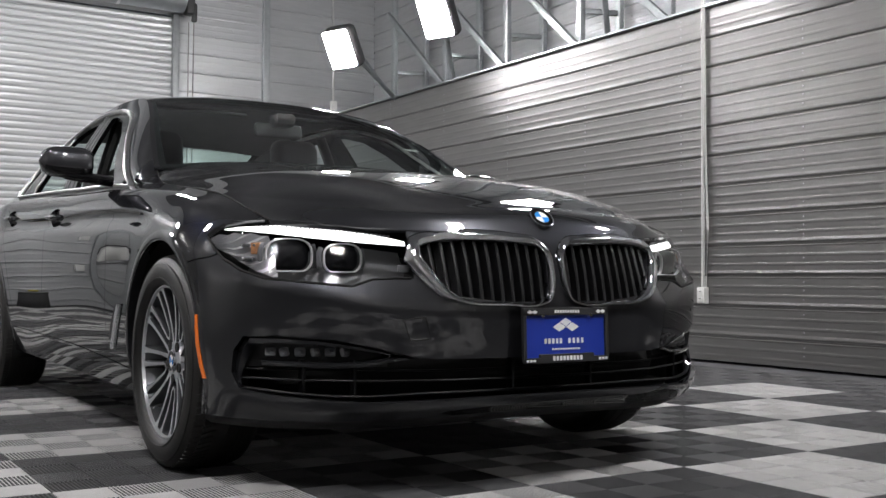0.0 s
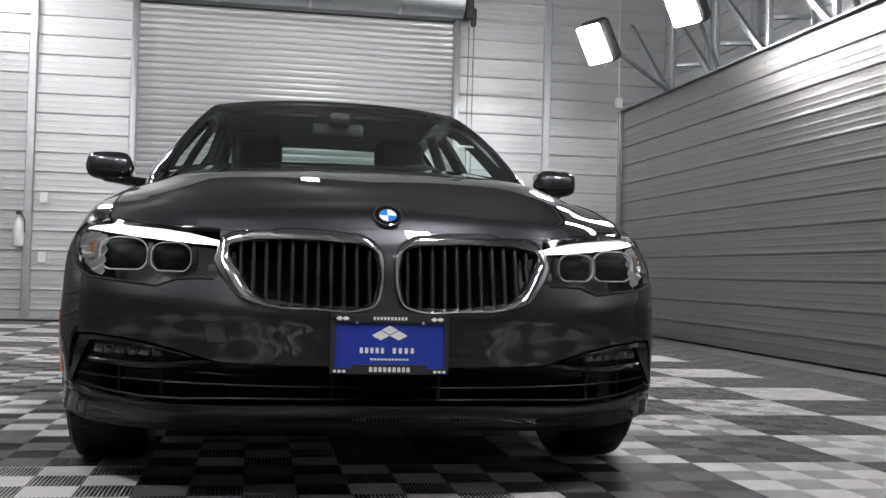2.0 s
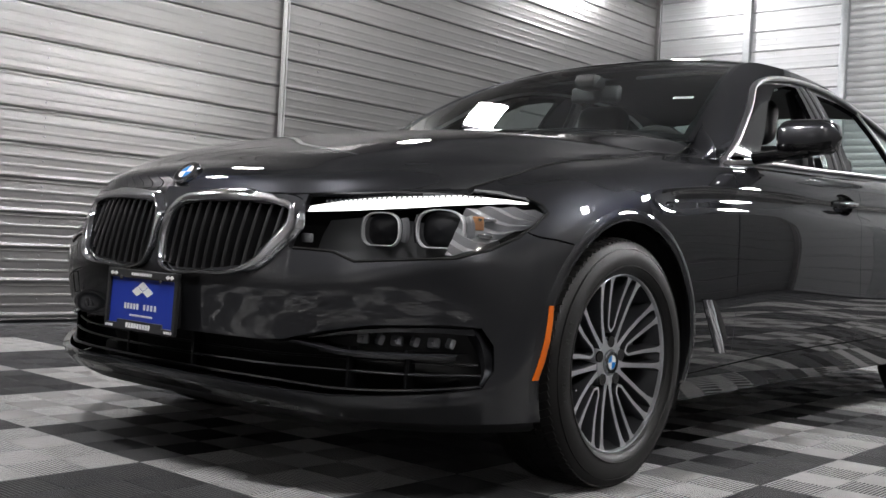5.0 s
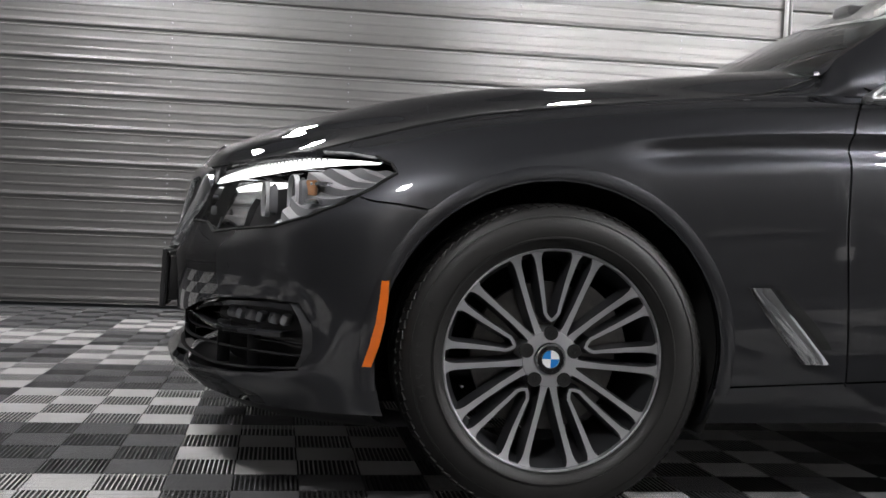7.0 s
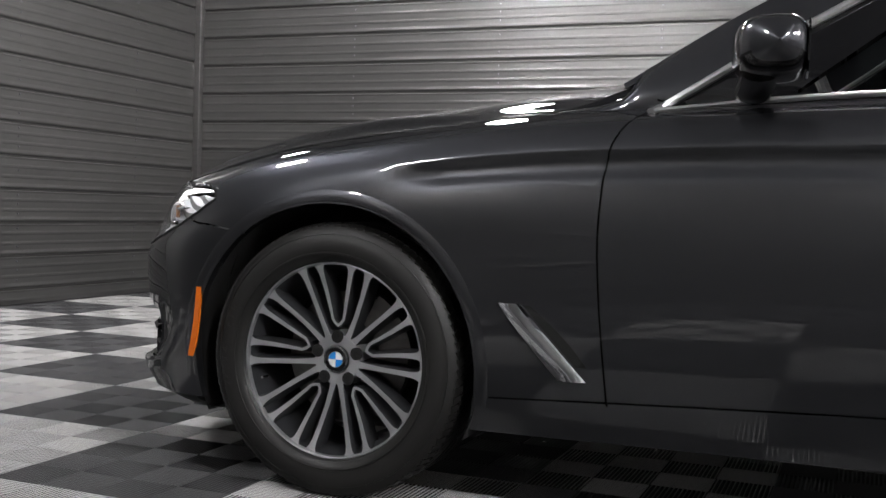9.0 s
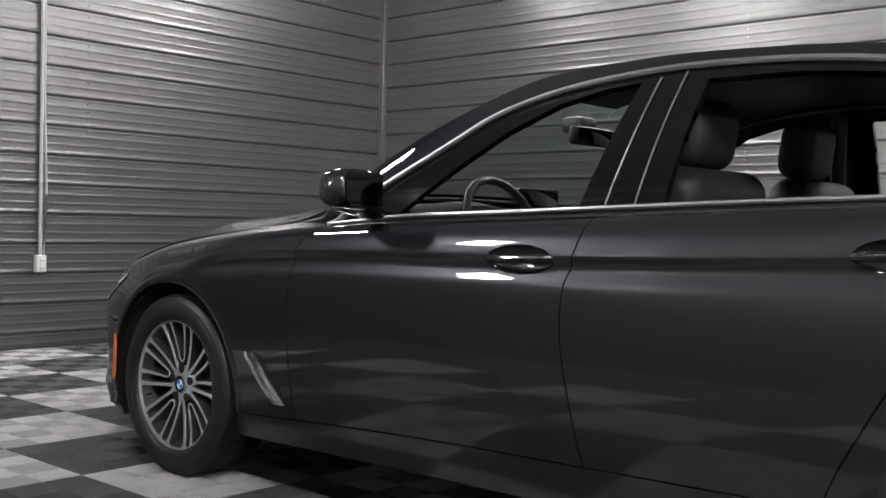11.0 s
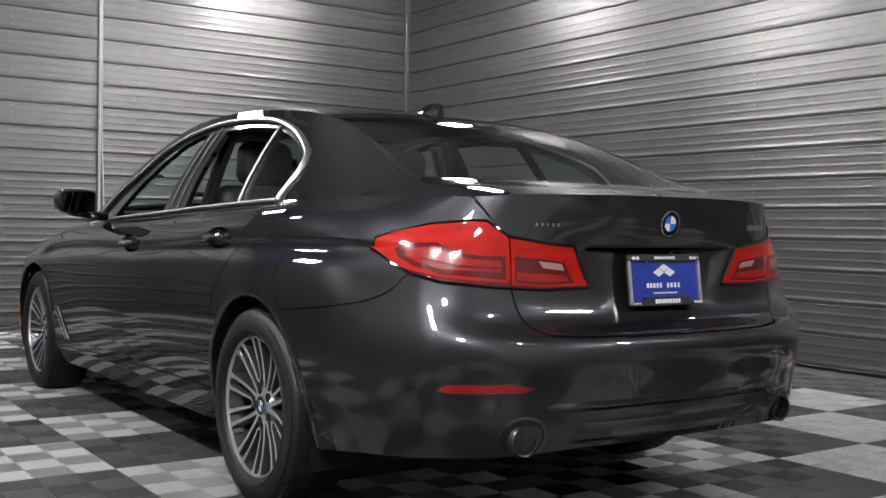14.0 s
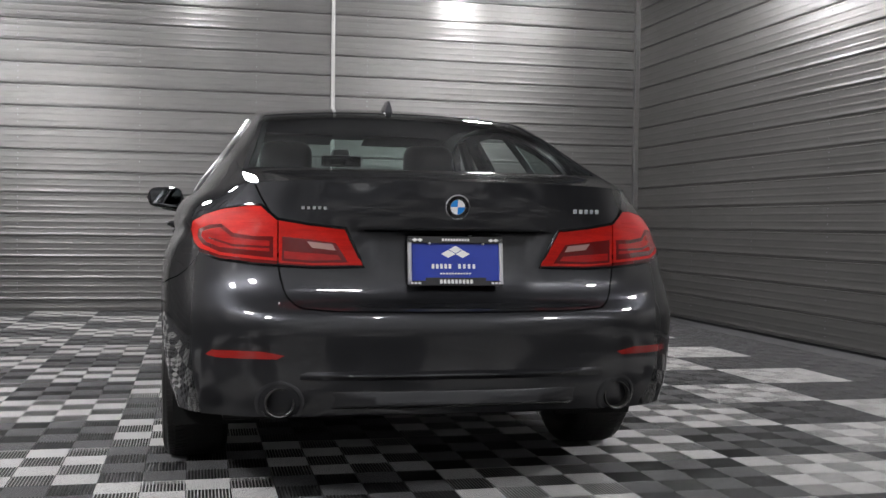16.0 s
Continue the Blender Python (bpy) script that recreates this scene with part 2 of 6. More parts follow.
def siding(name, a, b, z0, z1, mat, label, pitch, groove, thick=0.06):
    """A wall of horizontal ribbed sheet from a to b (the room lies to the left of a to b), with a plain back. groove: the height of one joint between sheets."""
    a, b = Vector((*a, 0)), Vector((*b, 0))
    d = (b - a).normalized()
    inward = Vector((-d.y, d.x, 0))
    prof = [(-.010, .000), (-.006, -.012), (.005, -.012), (.010, .000), (.018, .0030), (.024, .0032), (.042, .0004), (.072, .0), (.080, .0011), (.090, .0011), (.098, .0), (.137, .0), (.145, .0011), (.155, .0011), (.163, .0), (pitch - .024, -.001)]
    zs = [(z0, 0.0)]
    phase = groove - pitch * math.floor((groove - z0) / pitch + 1)
    k = 0
    while phase + k * pitch < z1 + pitch:
        zs += [(phase + k * pitch + u, w) for u, w in prof if z0 < phase + k * pitch + u < z1]
        k += 1
    zs.append((z1, 0.0))
    bm = bmesh.new()
    grid_mesh(bm, [[a + inward * w + Vector((0, 0, z)) for z, w in zs], [b + inward * w + Vector((0, 0, z)) for z, w in zs]])
    back = [bm.verts.new(p - inward * thick + Vector((0, 0, z))) for p, z in ((a, z0), (b, z0), (b, z1), (a, z1))]
    bm.faces.new(back)
    bmesh.ops.recalc_face_normals(bm, faces=[])
    wall = tagged(finish(name, bm, mat), label, "wall", kind="structure")
    # rows of small screw heads
    bm = bmesh.new()
    for i in range(1, int((b - a).length / 1.17) + 1):
        for k in range(int((z1 - z0) / pitch) + 2):
            for u in (0.062, 0.127, 0.185):
                if (3 * k + 5 * i + int(u * 100)) % 4 == 0:
                    continue
                p = a + d * (1.17 * i - .4) + inward * .001 + Vector((0, 0, phase + k * pitch + u))
                if z0 + .03 < p.z < z1 - .03 and 0 < 1.17 * i - .4 < (b - a).length:
                    bmesh.ops.create_cone(bm, cap_ends=True, segments=6, radius1=.0065, radius2=.004, depth=.006, matrix=Matrix.Translation(p) @ inward.to_track_quat("Z", "Y").to_matrix().to_4x4())
    if bm.verts:
        tagged(finish("screw_heads", bm, GALV, wall), "small pale screw heads", kind="stuff")
    else:
        bm.free()
    return wall


TOP_X = 2.70
siding("wall_west", (XL, YB), (XL, YF), 0.0, HIGH, WALLMETAL, "grey metallic corrugated steel wall with horizontal ribs", .2240, 2.025)
siding("wall_south", (XL, YF), (XR, YF), 0.0, HIGH, WALLMETAL, "grey metallic corrugated steel wall with an outlet conduit", .2166, 2.047)
siding("wall_east", (XR, YF), (XR, YB), 0.0, TOP_X, WALLMETAL, "grey corrugated steel wall panelling below an open steel frame", .2278, 1.777)
siding("wall_east_outer", (XR + 0.55, YF), (XR + 0.55, YB), 0.0, HIGH, WHITEMETAL, "pale ribbed outer siding seen behind the steel frame", .2235, 2.0)
DOOR_L, DOOR_R, DOOR_H = -1.80, 1.95, 3.70
siding("wall_north_a", (DOOR_L, YB), (XL, YB), 0.0, HIGH, WHITEMETAL, "pale corrugated steel wall beside the roller door", .2226, 2.991)
siding("wall_north_b", (XR + 0.55, YB), (DOOR_R, YB), 0.0, HIGH, WHITEMETAL, "pale corrugated steel wall beside the roller door", .2270, 2.343)
siding("wall_north_c", (DOOR_R, YB), (DOOR_L, YB), DOOR_H, HIGH, WHITEMETAL, "pale corrugated steel wall above the roller door", .2235, 4.1)
ground = tagged(finish("floor", boxed((0.2, (YF + YB) / 2, -0.061), (9.2, YB - YF + 0.8, 0.08)), CONCRETE), "dark grey concrete slab floor", "floor", kind="structure")
tagged(finish("ceiling", boxed((0.2, (YF + YB) / 2, HIGH + 0.05), (9.2, YB - YF + 0.6, 0.1)), CEILING), "dark steel roof deck", "ceiling", kind="structure")

# ---- roller door ----
door = thing("roller_door", ((DOOR_L + DOOR_R) / 2, YB, 0), "pale grey steel roller door, closed over a strip of daylight", "door", kind="")
bm = bmesh.new()
rows = [[], []]
for k in range(int((DOOR_H - 0.09) / 0.0762)):
    for u, w in ((0.0, 0.0), (0.018, -0.012), (0.045, -0.018), (0.066, -0.010), (0.073, 0.006)):
        for row, x in zip(rows, (DOOR_L + 0.03, DOOR_R - 0.03)):
            row.append(Vector((x, YB + 0.02 + w, 0.09 + k * 0.0762 + u)))
grid_mesh(bm, rows)
curtain = part("curtain", bm, DOORMETAL, door, smooth=False)
part("bottom_bar", boxed(((DOOR_L + DOOR_R) / 2, YB, 0.085), (DOOR_R - DOOR_L - 0.06, 0.05, 0.05), 0.006), GALV, door)
for x in (DOOR_L, DOOR_R):
    part("guide_rail", boxed((x, YB - 0.015, DOOR_H / 2), (0.075, 0.09, DOOR_H), 0.006), GALV, door)
bm = bmesh.new()
turn_profile(bm, [(DOOR_L + 0.02, 0.0), (DOOR_L + 0.02, 0.19), (DOOR_R + 0.02, 0.19), (DOOR_R + 0.02, 0.0)], 40, "x", (0, YB - 0.22, DOOR_H + 0.17))
part("barrel", bm, GALV, door, "galvanised steel coil housing")
for x in (-0.9, 0.15, 1.2):
    bm = bmesh.new()
    turn_profile(bm, [(x, 0.191), (x, 0.196), (x + 0.03, 0.196), (x + 0.03, 0.191)], 40, "x", (0, YB - 0.22, DOOR_H + 0.17))
    part("band", bm, SATIN, door)
bm = bmesh.new()
box(bm, (DOOR_R + 0.10, YB - 0.2, DOOR_H + 0.12), (0.10, 0.16, 0.30), 0.02)
box(bm, (DOOR_R + 0.16, YB - 0.2, DOOR_H + 0.0), (0.06, 0.08, 0.22), 0.02)
part("chain_hoist", bm, PLASTIC, door, "black chain hoist with bracket")
for x in (DOOR_R + 0.12, DOOR_R + 0.18):
    bm = bmesh.new()
    tube(bm, [(x, YB - 0.13, DOOR_H - 0.1), (x, YB - 0.12, 2.2), (x, YB - 0.11, 0.9)], 0.007, 6)
    part("hand_chain", bm, STEEL, door)
for ob in door.children:
    ob.location = -door.location
tagged(finish("door_gap_daylight", boxed(((DOOR_L + DOOR_R) / 2, YB + 0.30, 0.03), (DOOR_R - DOOR_L, 0.02, 0.06)), GAPGLOW), "strip of daylight under the roller door", "backdrop", kind="structure")

# ---- flood lamps ----
LAMPS = [(2.93, 6.40, 2.98, (-.9, -.38, -.55), (XR + .03, 7.30, 2.69), .85), (3.34, 5.20, 3.12, (-.9, -.38, -.55), (XR + .03, 6.05, 2.69), .85), (3.3, 2.9, 3.3, (-.95, -.1, -.45), (XR + .03, 3.6, 2.69)), (3.4, -1.5, 3.35, (-.75, .75, -.5), (XR + .03, -1.1, 2.69), .72),
         (-3.39, 8.15, 3.86, (.7, -.75, -.6), (XL, 8.4, 4.1), .85), (-3.5, 3.65, 3.85, (.8, 0, -.7), (XL, 3.9, 4.1), .9), (-3.6, 1.15, 3.62, (.75, .3, -.7), (XL, 1.4, 3.9), .75), (-3.5, -1.6, 3.80, (.75, .4, -.75), (XL, -1.4, 4.05), .75), (.2, 7.4, 4.40, (0, -.6, -.8), (.2, 7.6, HIGH), .58), (.8, -2.6, 3.8, (0, .8, -.65), (.8, -2.8, HIGH)), (-2.2, -3.1, 3.55, (.8, .75, -.6), (-2.5, YF, 3.8), .75)]


def flood_lamp(x, y, z, way, foot, size=1.0):
    """A lamp head that shines the given way, on an arm to its foot."""
    lamp = thing("flood_lamp", (x, y, z), "white flood lamp with a black housing on a steel arm", "lamp", "flood lamps")
    aim = look((0, 0, 0), way)
    bm = bmesh.new()
    box(bm, (0, 0, 0.055), (0.42 * size, 0.53 * size, 0.16), 0.065, None, 4)
    bmesh.ops.transform(bm, matrix=aim, verts=bm.verts)
    part("housing", bm, PLASTIC, lamp, "rounded black housing")
    bm = bmesh.new()
    box(bm, (0, 0, -0.040), (0.36 * size, 0.46 * size, 0.05), 0.02, None, 3)
    bmesh.ops.transform(bm, matrix=aim, verts=bm.verts)
    part("lens", bm, LAMPGLOW, lamp, "glowing white lens")
    bm = bmesh.new()
    tube(bm, [Vector(way).normalized() * -0.09, Vector(foot) - Vector((x, y, z))], 0.026, 10)
    part("arm", bm, GALV, lamp, "galvanised steel arm")
    return lamp


for spot in LAMPS:
    flood_lamp(*spot)

# ---- the car's skin: rings round the body and lines over it, left half, y from the front axle ----
R0 = [(0, -.838, .225), (.2, -.831, .223), (.42, -.800, .217), (.594, -.733, .211), (.733, -.645, .210), (.836, -.552, .212), (.9, -.44, .214), (.905, -.25, .208), (.886, 0, .2), (.875, .4, .2), (.868, .9, .205), (.868, 1.6, .21), (.87, 2.3, .215), (.875, 2.7, .22), (.88, 2.975, .22), (.88, 3.3, .25), (.862, 3.6, .288), (.79, 3.82, .306), (.635, 3.945, .312), (.32, 4.01, .322), (0, 4.025, .322)]
R1 = [(0, -.876, .256), (.2, -.869, .255), (.42, -.836, .250), (.602, -.760, .244), (.749, -.666, .248), (.853, -.562, .268), (.905, -.435, .297), (.92, -.25, .297), (.914, 0, .29), (.9, .4, .285), (.893, .9, .3), (.893, 1.6, .32), (.893, 2.3, .33), (.905, 2.7, .33), (.91, 2.975, .34), (.905, 3.3, .34), (.88, 3.6, .35), (.79, 3.85, .36), (.63, 3.97, .37), (.32, 4.035, .375), (0, 4.05, .375)]
R2 = [(0, -.862, .36), (.2, -.856, .36), (.42, -.822, .362), (.605, -.746, .365), (.749, -.652, .37), (.8508, -.552, .38), (.9113, -.44, .4), (.933, -.25, .43), (.931, 0, .45), (.922, .4, .45), (.915, .9, .45), (.915, 1.6, .455), (.915, 2.3, .46), (.9286, 2.7, .47), (.9386, 2.975, .47), (.931, 3.3, .47), (.8974, 3.6, .475), (.8, 3.865, .48), (.64, 3.985, .485), (.32, 4.055, .49), (0, 4.07, .49)]
R3 = [(0, -.866, .45), (.2, -.857, .45), (.42, -.829, .452), (.6064, -.757, .458), (.7509, -.663, .475), (.8519, -.562, .495), (.9114, -.438, .525), (.935, -.25, .58), (.934, 0, .62), (.925, .4, .62), (.924, .9, .62), (.924, 1.6, .625), (.924, 2.3, .63), (.9354, 2.7, .635), (.9439, 2.975, .64), (.935, 3.3, .64), (.8996, 3.6, .64), (.8, 3.87, .64), (.645, 3.995, .64), (.32, 4.07, .64), (0, 4.085, .64)]
R4 = [(0, -.864, .52), (.2, -.86, .52), (.42, -.834, .522), (.603, -.765, .537), (.7474, -.672, .566), (.846, -.57, .597), (.9025, -.437, .63), (.929, -.25, .69), (.928, 0, .725), (.922, .4, .735), (.921, .9, .74), (.922, 1.6, .75), (.922, 2.3, .76), (.932, 2.7, .765), (.939, 2.975, .77), (.928, 3.3, .77), (.884, 3.6, .765), (.775, 3.835, .75), (.63, 3.945, .7), (.32, 3.985, .69), (0, 3.995, .69)]
R5 = [(0, -.838, .655), (.2, -.832, .655), (.42, -.79, .655), (.6012, -.708, .665), (.7381, -.617, .68), (.8264, -.524, .695), (.8826, -.392, .715), (.9035, -.22, .76), (.9048, 0, .795), (.903, .4, .843), (.906, .9, .866), (.908, 1.6, .875), (.91, 2.3, .895), (.909, 2.7, .91), (.9065, 2.975, .918), (.88, 3.3, .922), (.836, 3.6, .92), (.74, 3.81, .9), (.62, 3.905, .885), (.32, 3.965, .87), (0, 3.98, .87)]
R6 = [(0, -.822, .705), (.2, -.815, .705), (.42, -.772, .7), (.6009, -.687, .71), (.7353, -.594, .725), (.8114, -.513, .735), (.85, -.392, .765), (.8627, -.22, .815), (.8613, 0, .852), (.862, .4, .9), (.875, .9, .922), (.877, 1.6, .942), (.88, 2.3, .965), (.884, 2.7, .98), (.886, 2.975, .988), (.855, 3.3, .995), (.79, 3.6, .99), (.7, 3.8, .97), (.6, 3.9, .965), (.32, 3.985, .965), (0, 4, .965)]
R7 = [(0, -.8, .748), (.2, -.79, .748), (.42, -.752, .737), (.6, -.668, .747), (.73, -.563, .762), (.77, -.52, .767), (.785, -.395, .805), (.785, -.2, .857), (.785, 0, .889), (.782, .4, .938), (.8, .9, .966), (.8, 1.6, .994), (.805, 2.3, 1.021), (.815, 2.7, 1.033), (.818, 2.975, 1.04), (.79, 3.3, 1.05), (.72, 3.6, 1.05), (.655, 3.8, 1.05), (.56, 3.92, 1.055), (.3, 4, 1.062), (0, 4.015, 1.064)]
RINGS = [R0, R1, R2, R3, R4, R5, R6, R7]
HOOD_MID = [(0, -.80, .748), (0, -.774, .785), (0, -.65, .838), (0, -.37, .92), (0, -.14, .97), (0, .15, 1.01), (0, .62, 1.055)]
HOOD_CREASE = [(.45, -.745, .738), (.47, -.71, .775), (.485, -.62, .822), (.50, -.37, .905), (.51, -.14, .952), (.52, .15, .986), (.575, .675, 1.046)]
PILLAR = [(.745, .66, 1.020), (.69, .90, 1.175), (.62, 1.15, 1.31), (.565, 1.40, 1.405), (.555, 1.7, 1.437), (.555, 2.1, 1.44), (.55, 2.5, 1.415), (.562, 2.85, 1.36), (.598, 3.15, 1.265), (.642, 3.42, 1.16), (.660, 3.55, 1.115), (.662, 3.68, 1.082), (.657, 3.80, 1.054)]
ROOF_MID = [(0, .60, 1.060), (0, .92, 1.225), (0, 1.19, 1.360), (0, 1.40, 1.446), (0, 1.7, 1.473), (0, 2.1, 1.475), (0, 2.5, 1.447), (0, 2.87, 1.385), (0, 3.18, 1.285), (0, 3.48, 1.165), (0, 3.62, 1.115), (0, 3.80, 1.095), (0, 4.015, 1.064)]

BONNET_EDGE = R7[5:9] + [(.779, .4, .936), (.757, .53, .958), (.728, .675, 1.010)]


def ring_at(ring, s):
    """A ring of the body, carried over the middle so that it crosses it square."""
    p = np.array(ring)
    flip = np.array([-1, 1, 1])
    return spline(np.vstack([p[2:0:-1] * flip, p, p[-2:-4:-1] * flip]), np.asarray(s, float) + 2)


def band_rows(s, per=5):
    """Body side from the sill to the belt: one row of points for each place round the car."""
    rings = [ring_at(r, s) for r in RINGS]
    v = np.sort(np.concatenate([np.linspace(0, 7, 7 * per + 1), [4.9, 4.96, 5.04, 5.1, 5.28, 5.31, 5.36, 5.39]]))
    low, high = v[v <= 5], v[v > 5]
    ease = lambda a, b, y: (lambda t: t * t * (3 - 2 * t))(min(1.0, max(0.0, (y - a) / (b - a))))
    rows = []
    for i in range(len(s)):
        pts = [r[i] for r in rings]
        soft = spline(pts, v)
        hard = np.vstack([spline(pts[:6], low), spline(pts[5:], high - 5)])
        # shoulder crease with a shallow hollow under it, fading out towards both ends
        y, z = pts[5][1], pts[5][2]
        w = ease(.11, .30, y) * (1 - ease(3.52, 3.76, y)) if pts[5][0] > .7 else 0.0
        row = soft * (1 - w) + hard * w
        nose = 1 - ease(-.62, -.40, pts[4][1])
        if nose > 0:
            ridge = np.vstack([spline(pts[:5], v[v <= 4]), spline(pts[4:], v[v > 4] - 4)])
            row = row * (1 - .7 * nose) + ridge * .7 * nose
        # boot face set back under a ledge, between the tail lamps
        if y > 3.7:
            depth = np.clip((row[:, 2] - .70) / .16, 0, 1) * np.clip((.907 - row[:, 2]) / .010, 0, 1)
            inside = np.clip((.330 - (.905 - row[:, 2]) * .42 - row[:, 0]) / .05, 0, 1)
            row[:, 1] -= .026 * depth * inside
        row[:, 0] -= w * .0190 * np.exp(-((row[:, 2] - z + .032) / .022) ** 2)
        rows.append(row)
    return rows


def hood_rows():
    front = ring_at(R7, np.linspace(0, 5, 25))
    edge = np.array(BONNET_EDGE)
    mid, crease, side = along(HOOD_MID, 60), along(HOOD_CREASE, 60), along(edge, 60)
    rows = []
    for a, b, c in zip(mid, crease, side):
        q = np.array([b * (-1, 1, 1), a, b, c])
        row = spline(q, np.concatenate([np.linspace(1, 2, 13), np.linspace(2, 3, 12)[1:]]))
        row[0, 0] = 0
        rows.append(row)
    return rows


def roof_row(mid, edge, u):
    """Across the glass or roof, u from the middle (0) to the pillar line (1)."""
    p = np.empty((len(u), 3))
    p[:, 0] = edge[0] * u
    p[:, 1] = mid[1] + (edge[1] - mid[1]) * u ** (2 + 5 * max(0, mid[1] - 3.62))
    p[:, 2] = mid[2] + (edge[2] - mid[2]) * u ** 2.4
    return p


# ---- cutting panels out of the skin ----
class Ref:
    """A smooth surface that lends its normals to the panels cut from it."""

    def __init__(self, rows_list):
        bm = bmesh.new()
        for rows in rows_list:
            grid_mesh(bm, rows)
        bmesh.ops.remove_doubles(bm, verts=bm.verts, dist=1e-4)
        bmesh.ops.recalc_face_normals(bm, faces=bm.faces)
        self.half = bm
        c = sum((f.normal.dot(f.calc_center_median() - Vector((0, 1.6, 0.7))) for f in bm.faces))
        if c < 0:
            bmesh.ops.reverse_faces(bm, faces=bm.faces)
        bm.normal_update()
        tri = bm.copy()
        bmesh.ops.triangulate(tri, faces=tri.faces)
        tri.normal_update()
        tri.verts.ensure_lookup_table()
        tri.faces.ensure_lookup_table()
        self.tri = tri
        self.normals = []
        for v in tri.verts:
            nv = v.normal.copy()
            if abs(v.co.x) < 1e-4:
                nv.x = 0
                nv.normalize()
            self.normals.append(nv)
        self.tree = BVHTree.FromBMesh(tri)

    def normal(self, p):
        flip = -1 if p[0] < -1e-6 else 1
        q = Vector((abs(p[0]), p[1], p[2]))
        at, n, i, _ = self.tree.find_nearest(q)
        vs = self.tri.faces[i].verts
        w = poly_3d_calc([v.co for v in vs], at)
        out = sum((self.normals[v.index] * k for v, k in zip(vs, w)), Vector())
        out.x *= flip
        return out.normalized()

    def hit(self, o, d):
        at, n, i, _ = self.tree.ray_cast(Vector(o), Vector(d))
        return at


def inside(p, poly):
    r, n = False, len(poly)
    for i in range(n):
        (ax, ay), (bx, by) = poly[i], poly[i - 1]
        if (ay > p[1]) != (by > p[1]) and p[0] < (bx - ax) * (p[1] - ay) / (by - ay) + ax:
            r = not r
    return r


def cut(bm, poly, ax, zone):
    """Cuts an outline, seen along an axis, into the faces of a zone. Returns the faces inside it."""
    i, j = ax
    for k in range(len(poly)):
        a, b = poly[k - 1], poly[k]
        lo, hi = [min(a[q], b[q]) - 1e-4 for q in (0, 1)], [max(a[q], b[q]) + 1e-4 for q in (0, 1)]
        if math.hypot(a[0] - b[0], a[1] - b[1]) < 1e-6:
            continue
        fs = []
        for f in bm.faces:
            us, vs = [v.co[i] for v in f.verts], [v.co[j] for v in f.verts]
            if max(us) >= lo[0] and min(us) <= hi[0] and max(vs) >= lo[1] and min(vs) <= hi[1] and zone(f.verts[0].co):
                fs.append(f)
        if not fs:
            continue
        co, no = Vector((0, 0, 0)), Vector((0, 0, 0))
        co[i], co[j] = a
        no[i], no[j] = b[1] - a[1], a[0] - b[0]
        geom = list({v for f in fs for v in f.verts}) + list({e for f in fs for e in f.edges}) + fs
        bmesh.ops.bisect_plane(bm, geom=geom, dist=1e-6, plane_co=co, plane_no=no)
    got = []
    for f in bm.faces:
        c = f.calc_center_median()
        if zone(c) and inside((c[i], c[j]), poly):
            got.append(f)
    return got


def strip(line, w=0.0022):
    """An outline of even width along a line in a plane."""
    p = np.array(line, float)
    d = np.gradient(p, axis=0)
    d /= np.linalg.norm(d, axis=1)[:, None]
    nrm = np.stack([-d[:, 1], d[:, 0]], 1) * w
    return [tuple(q) for q in np.vstack([p + nrm, (p - nrm)[::-1]])]


def curve2(line, n):
    return [tuple(p[:2]) for p in along([(*q, 0) for q in line], n)]


def take(bm, faces):
    """Moves faces into a mesh of their own."""
    keep = set(faces)
    out = bmesh.new()
    made = {}
    for f in faces:
        vs = []
        for v in f.verts:
            if v not in made:
                made[v] = out.verts.new(v.co)
            vs.append(made[v])
        out.faces.new(vs)
    bmesh.ops.delete(bm, geom=list(keep), context="FACES")
    out.normal_update()
    return out


def pieces(bm):
    """The connected pieces of a mesh, as lists of faces."""
    left, out = set(bm.faces), []
    while left:
        stack, got = [left.pop()], []
        while stack:
            f = stack.pop()
            got.append(f)
            for e in f.edges:
                for g in e.link_faces:
                    if g in left:
                        left.discard(g)
                        stack.append(g)
        out.append(got)
    return out


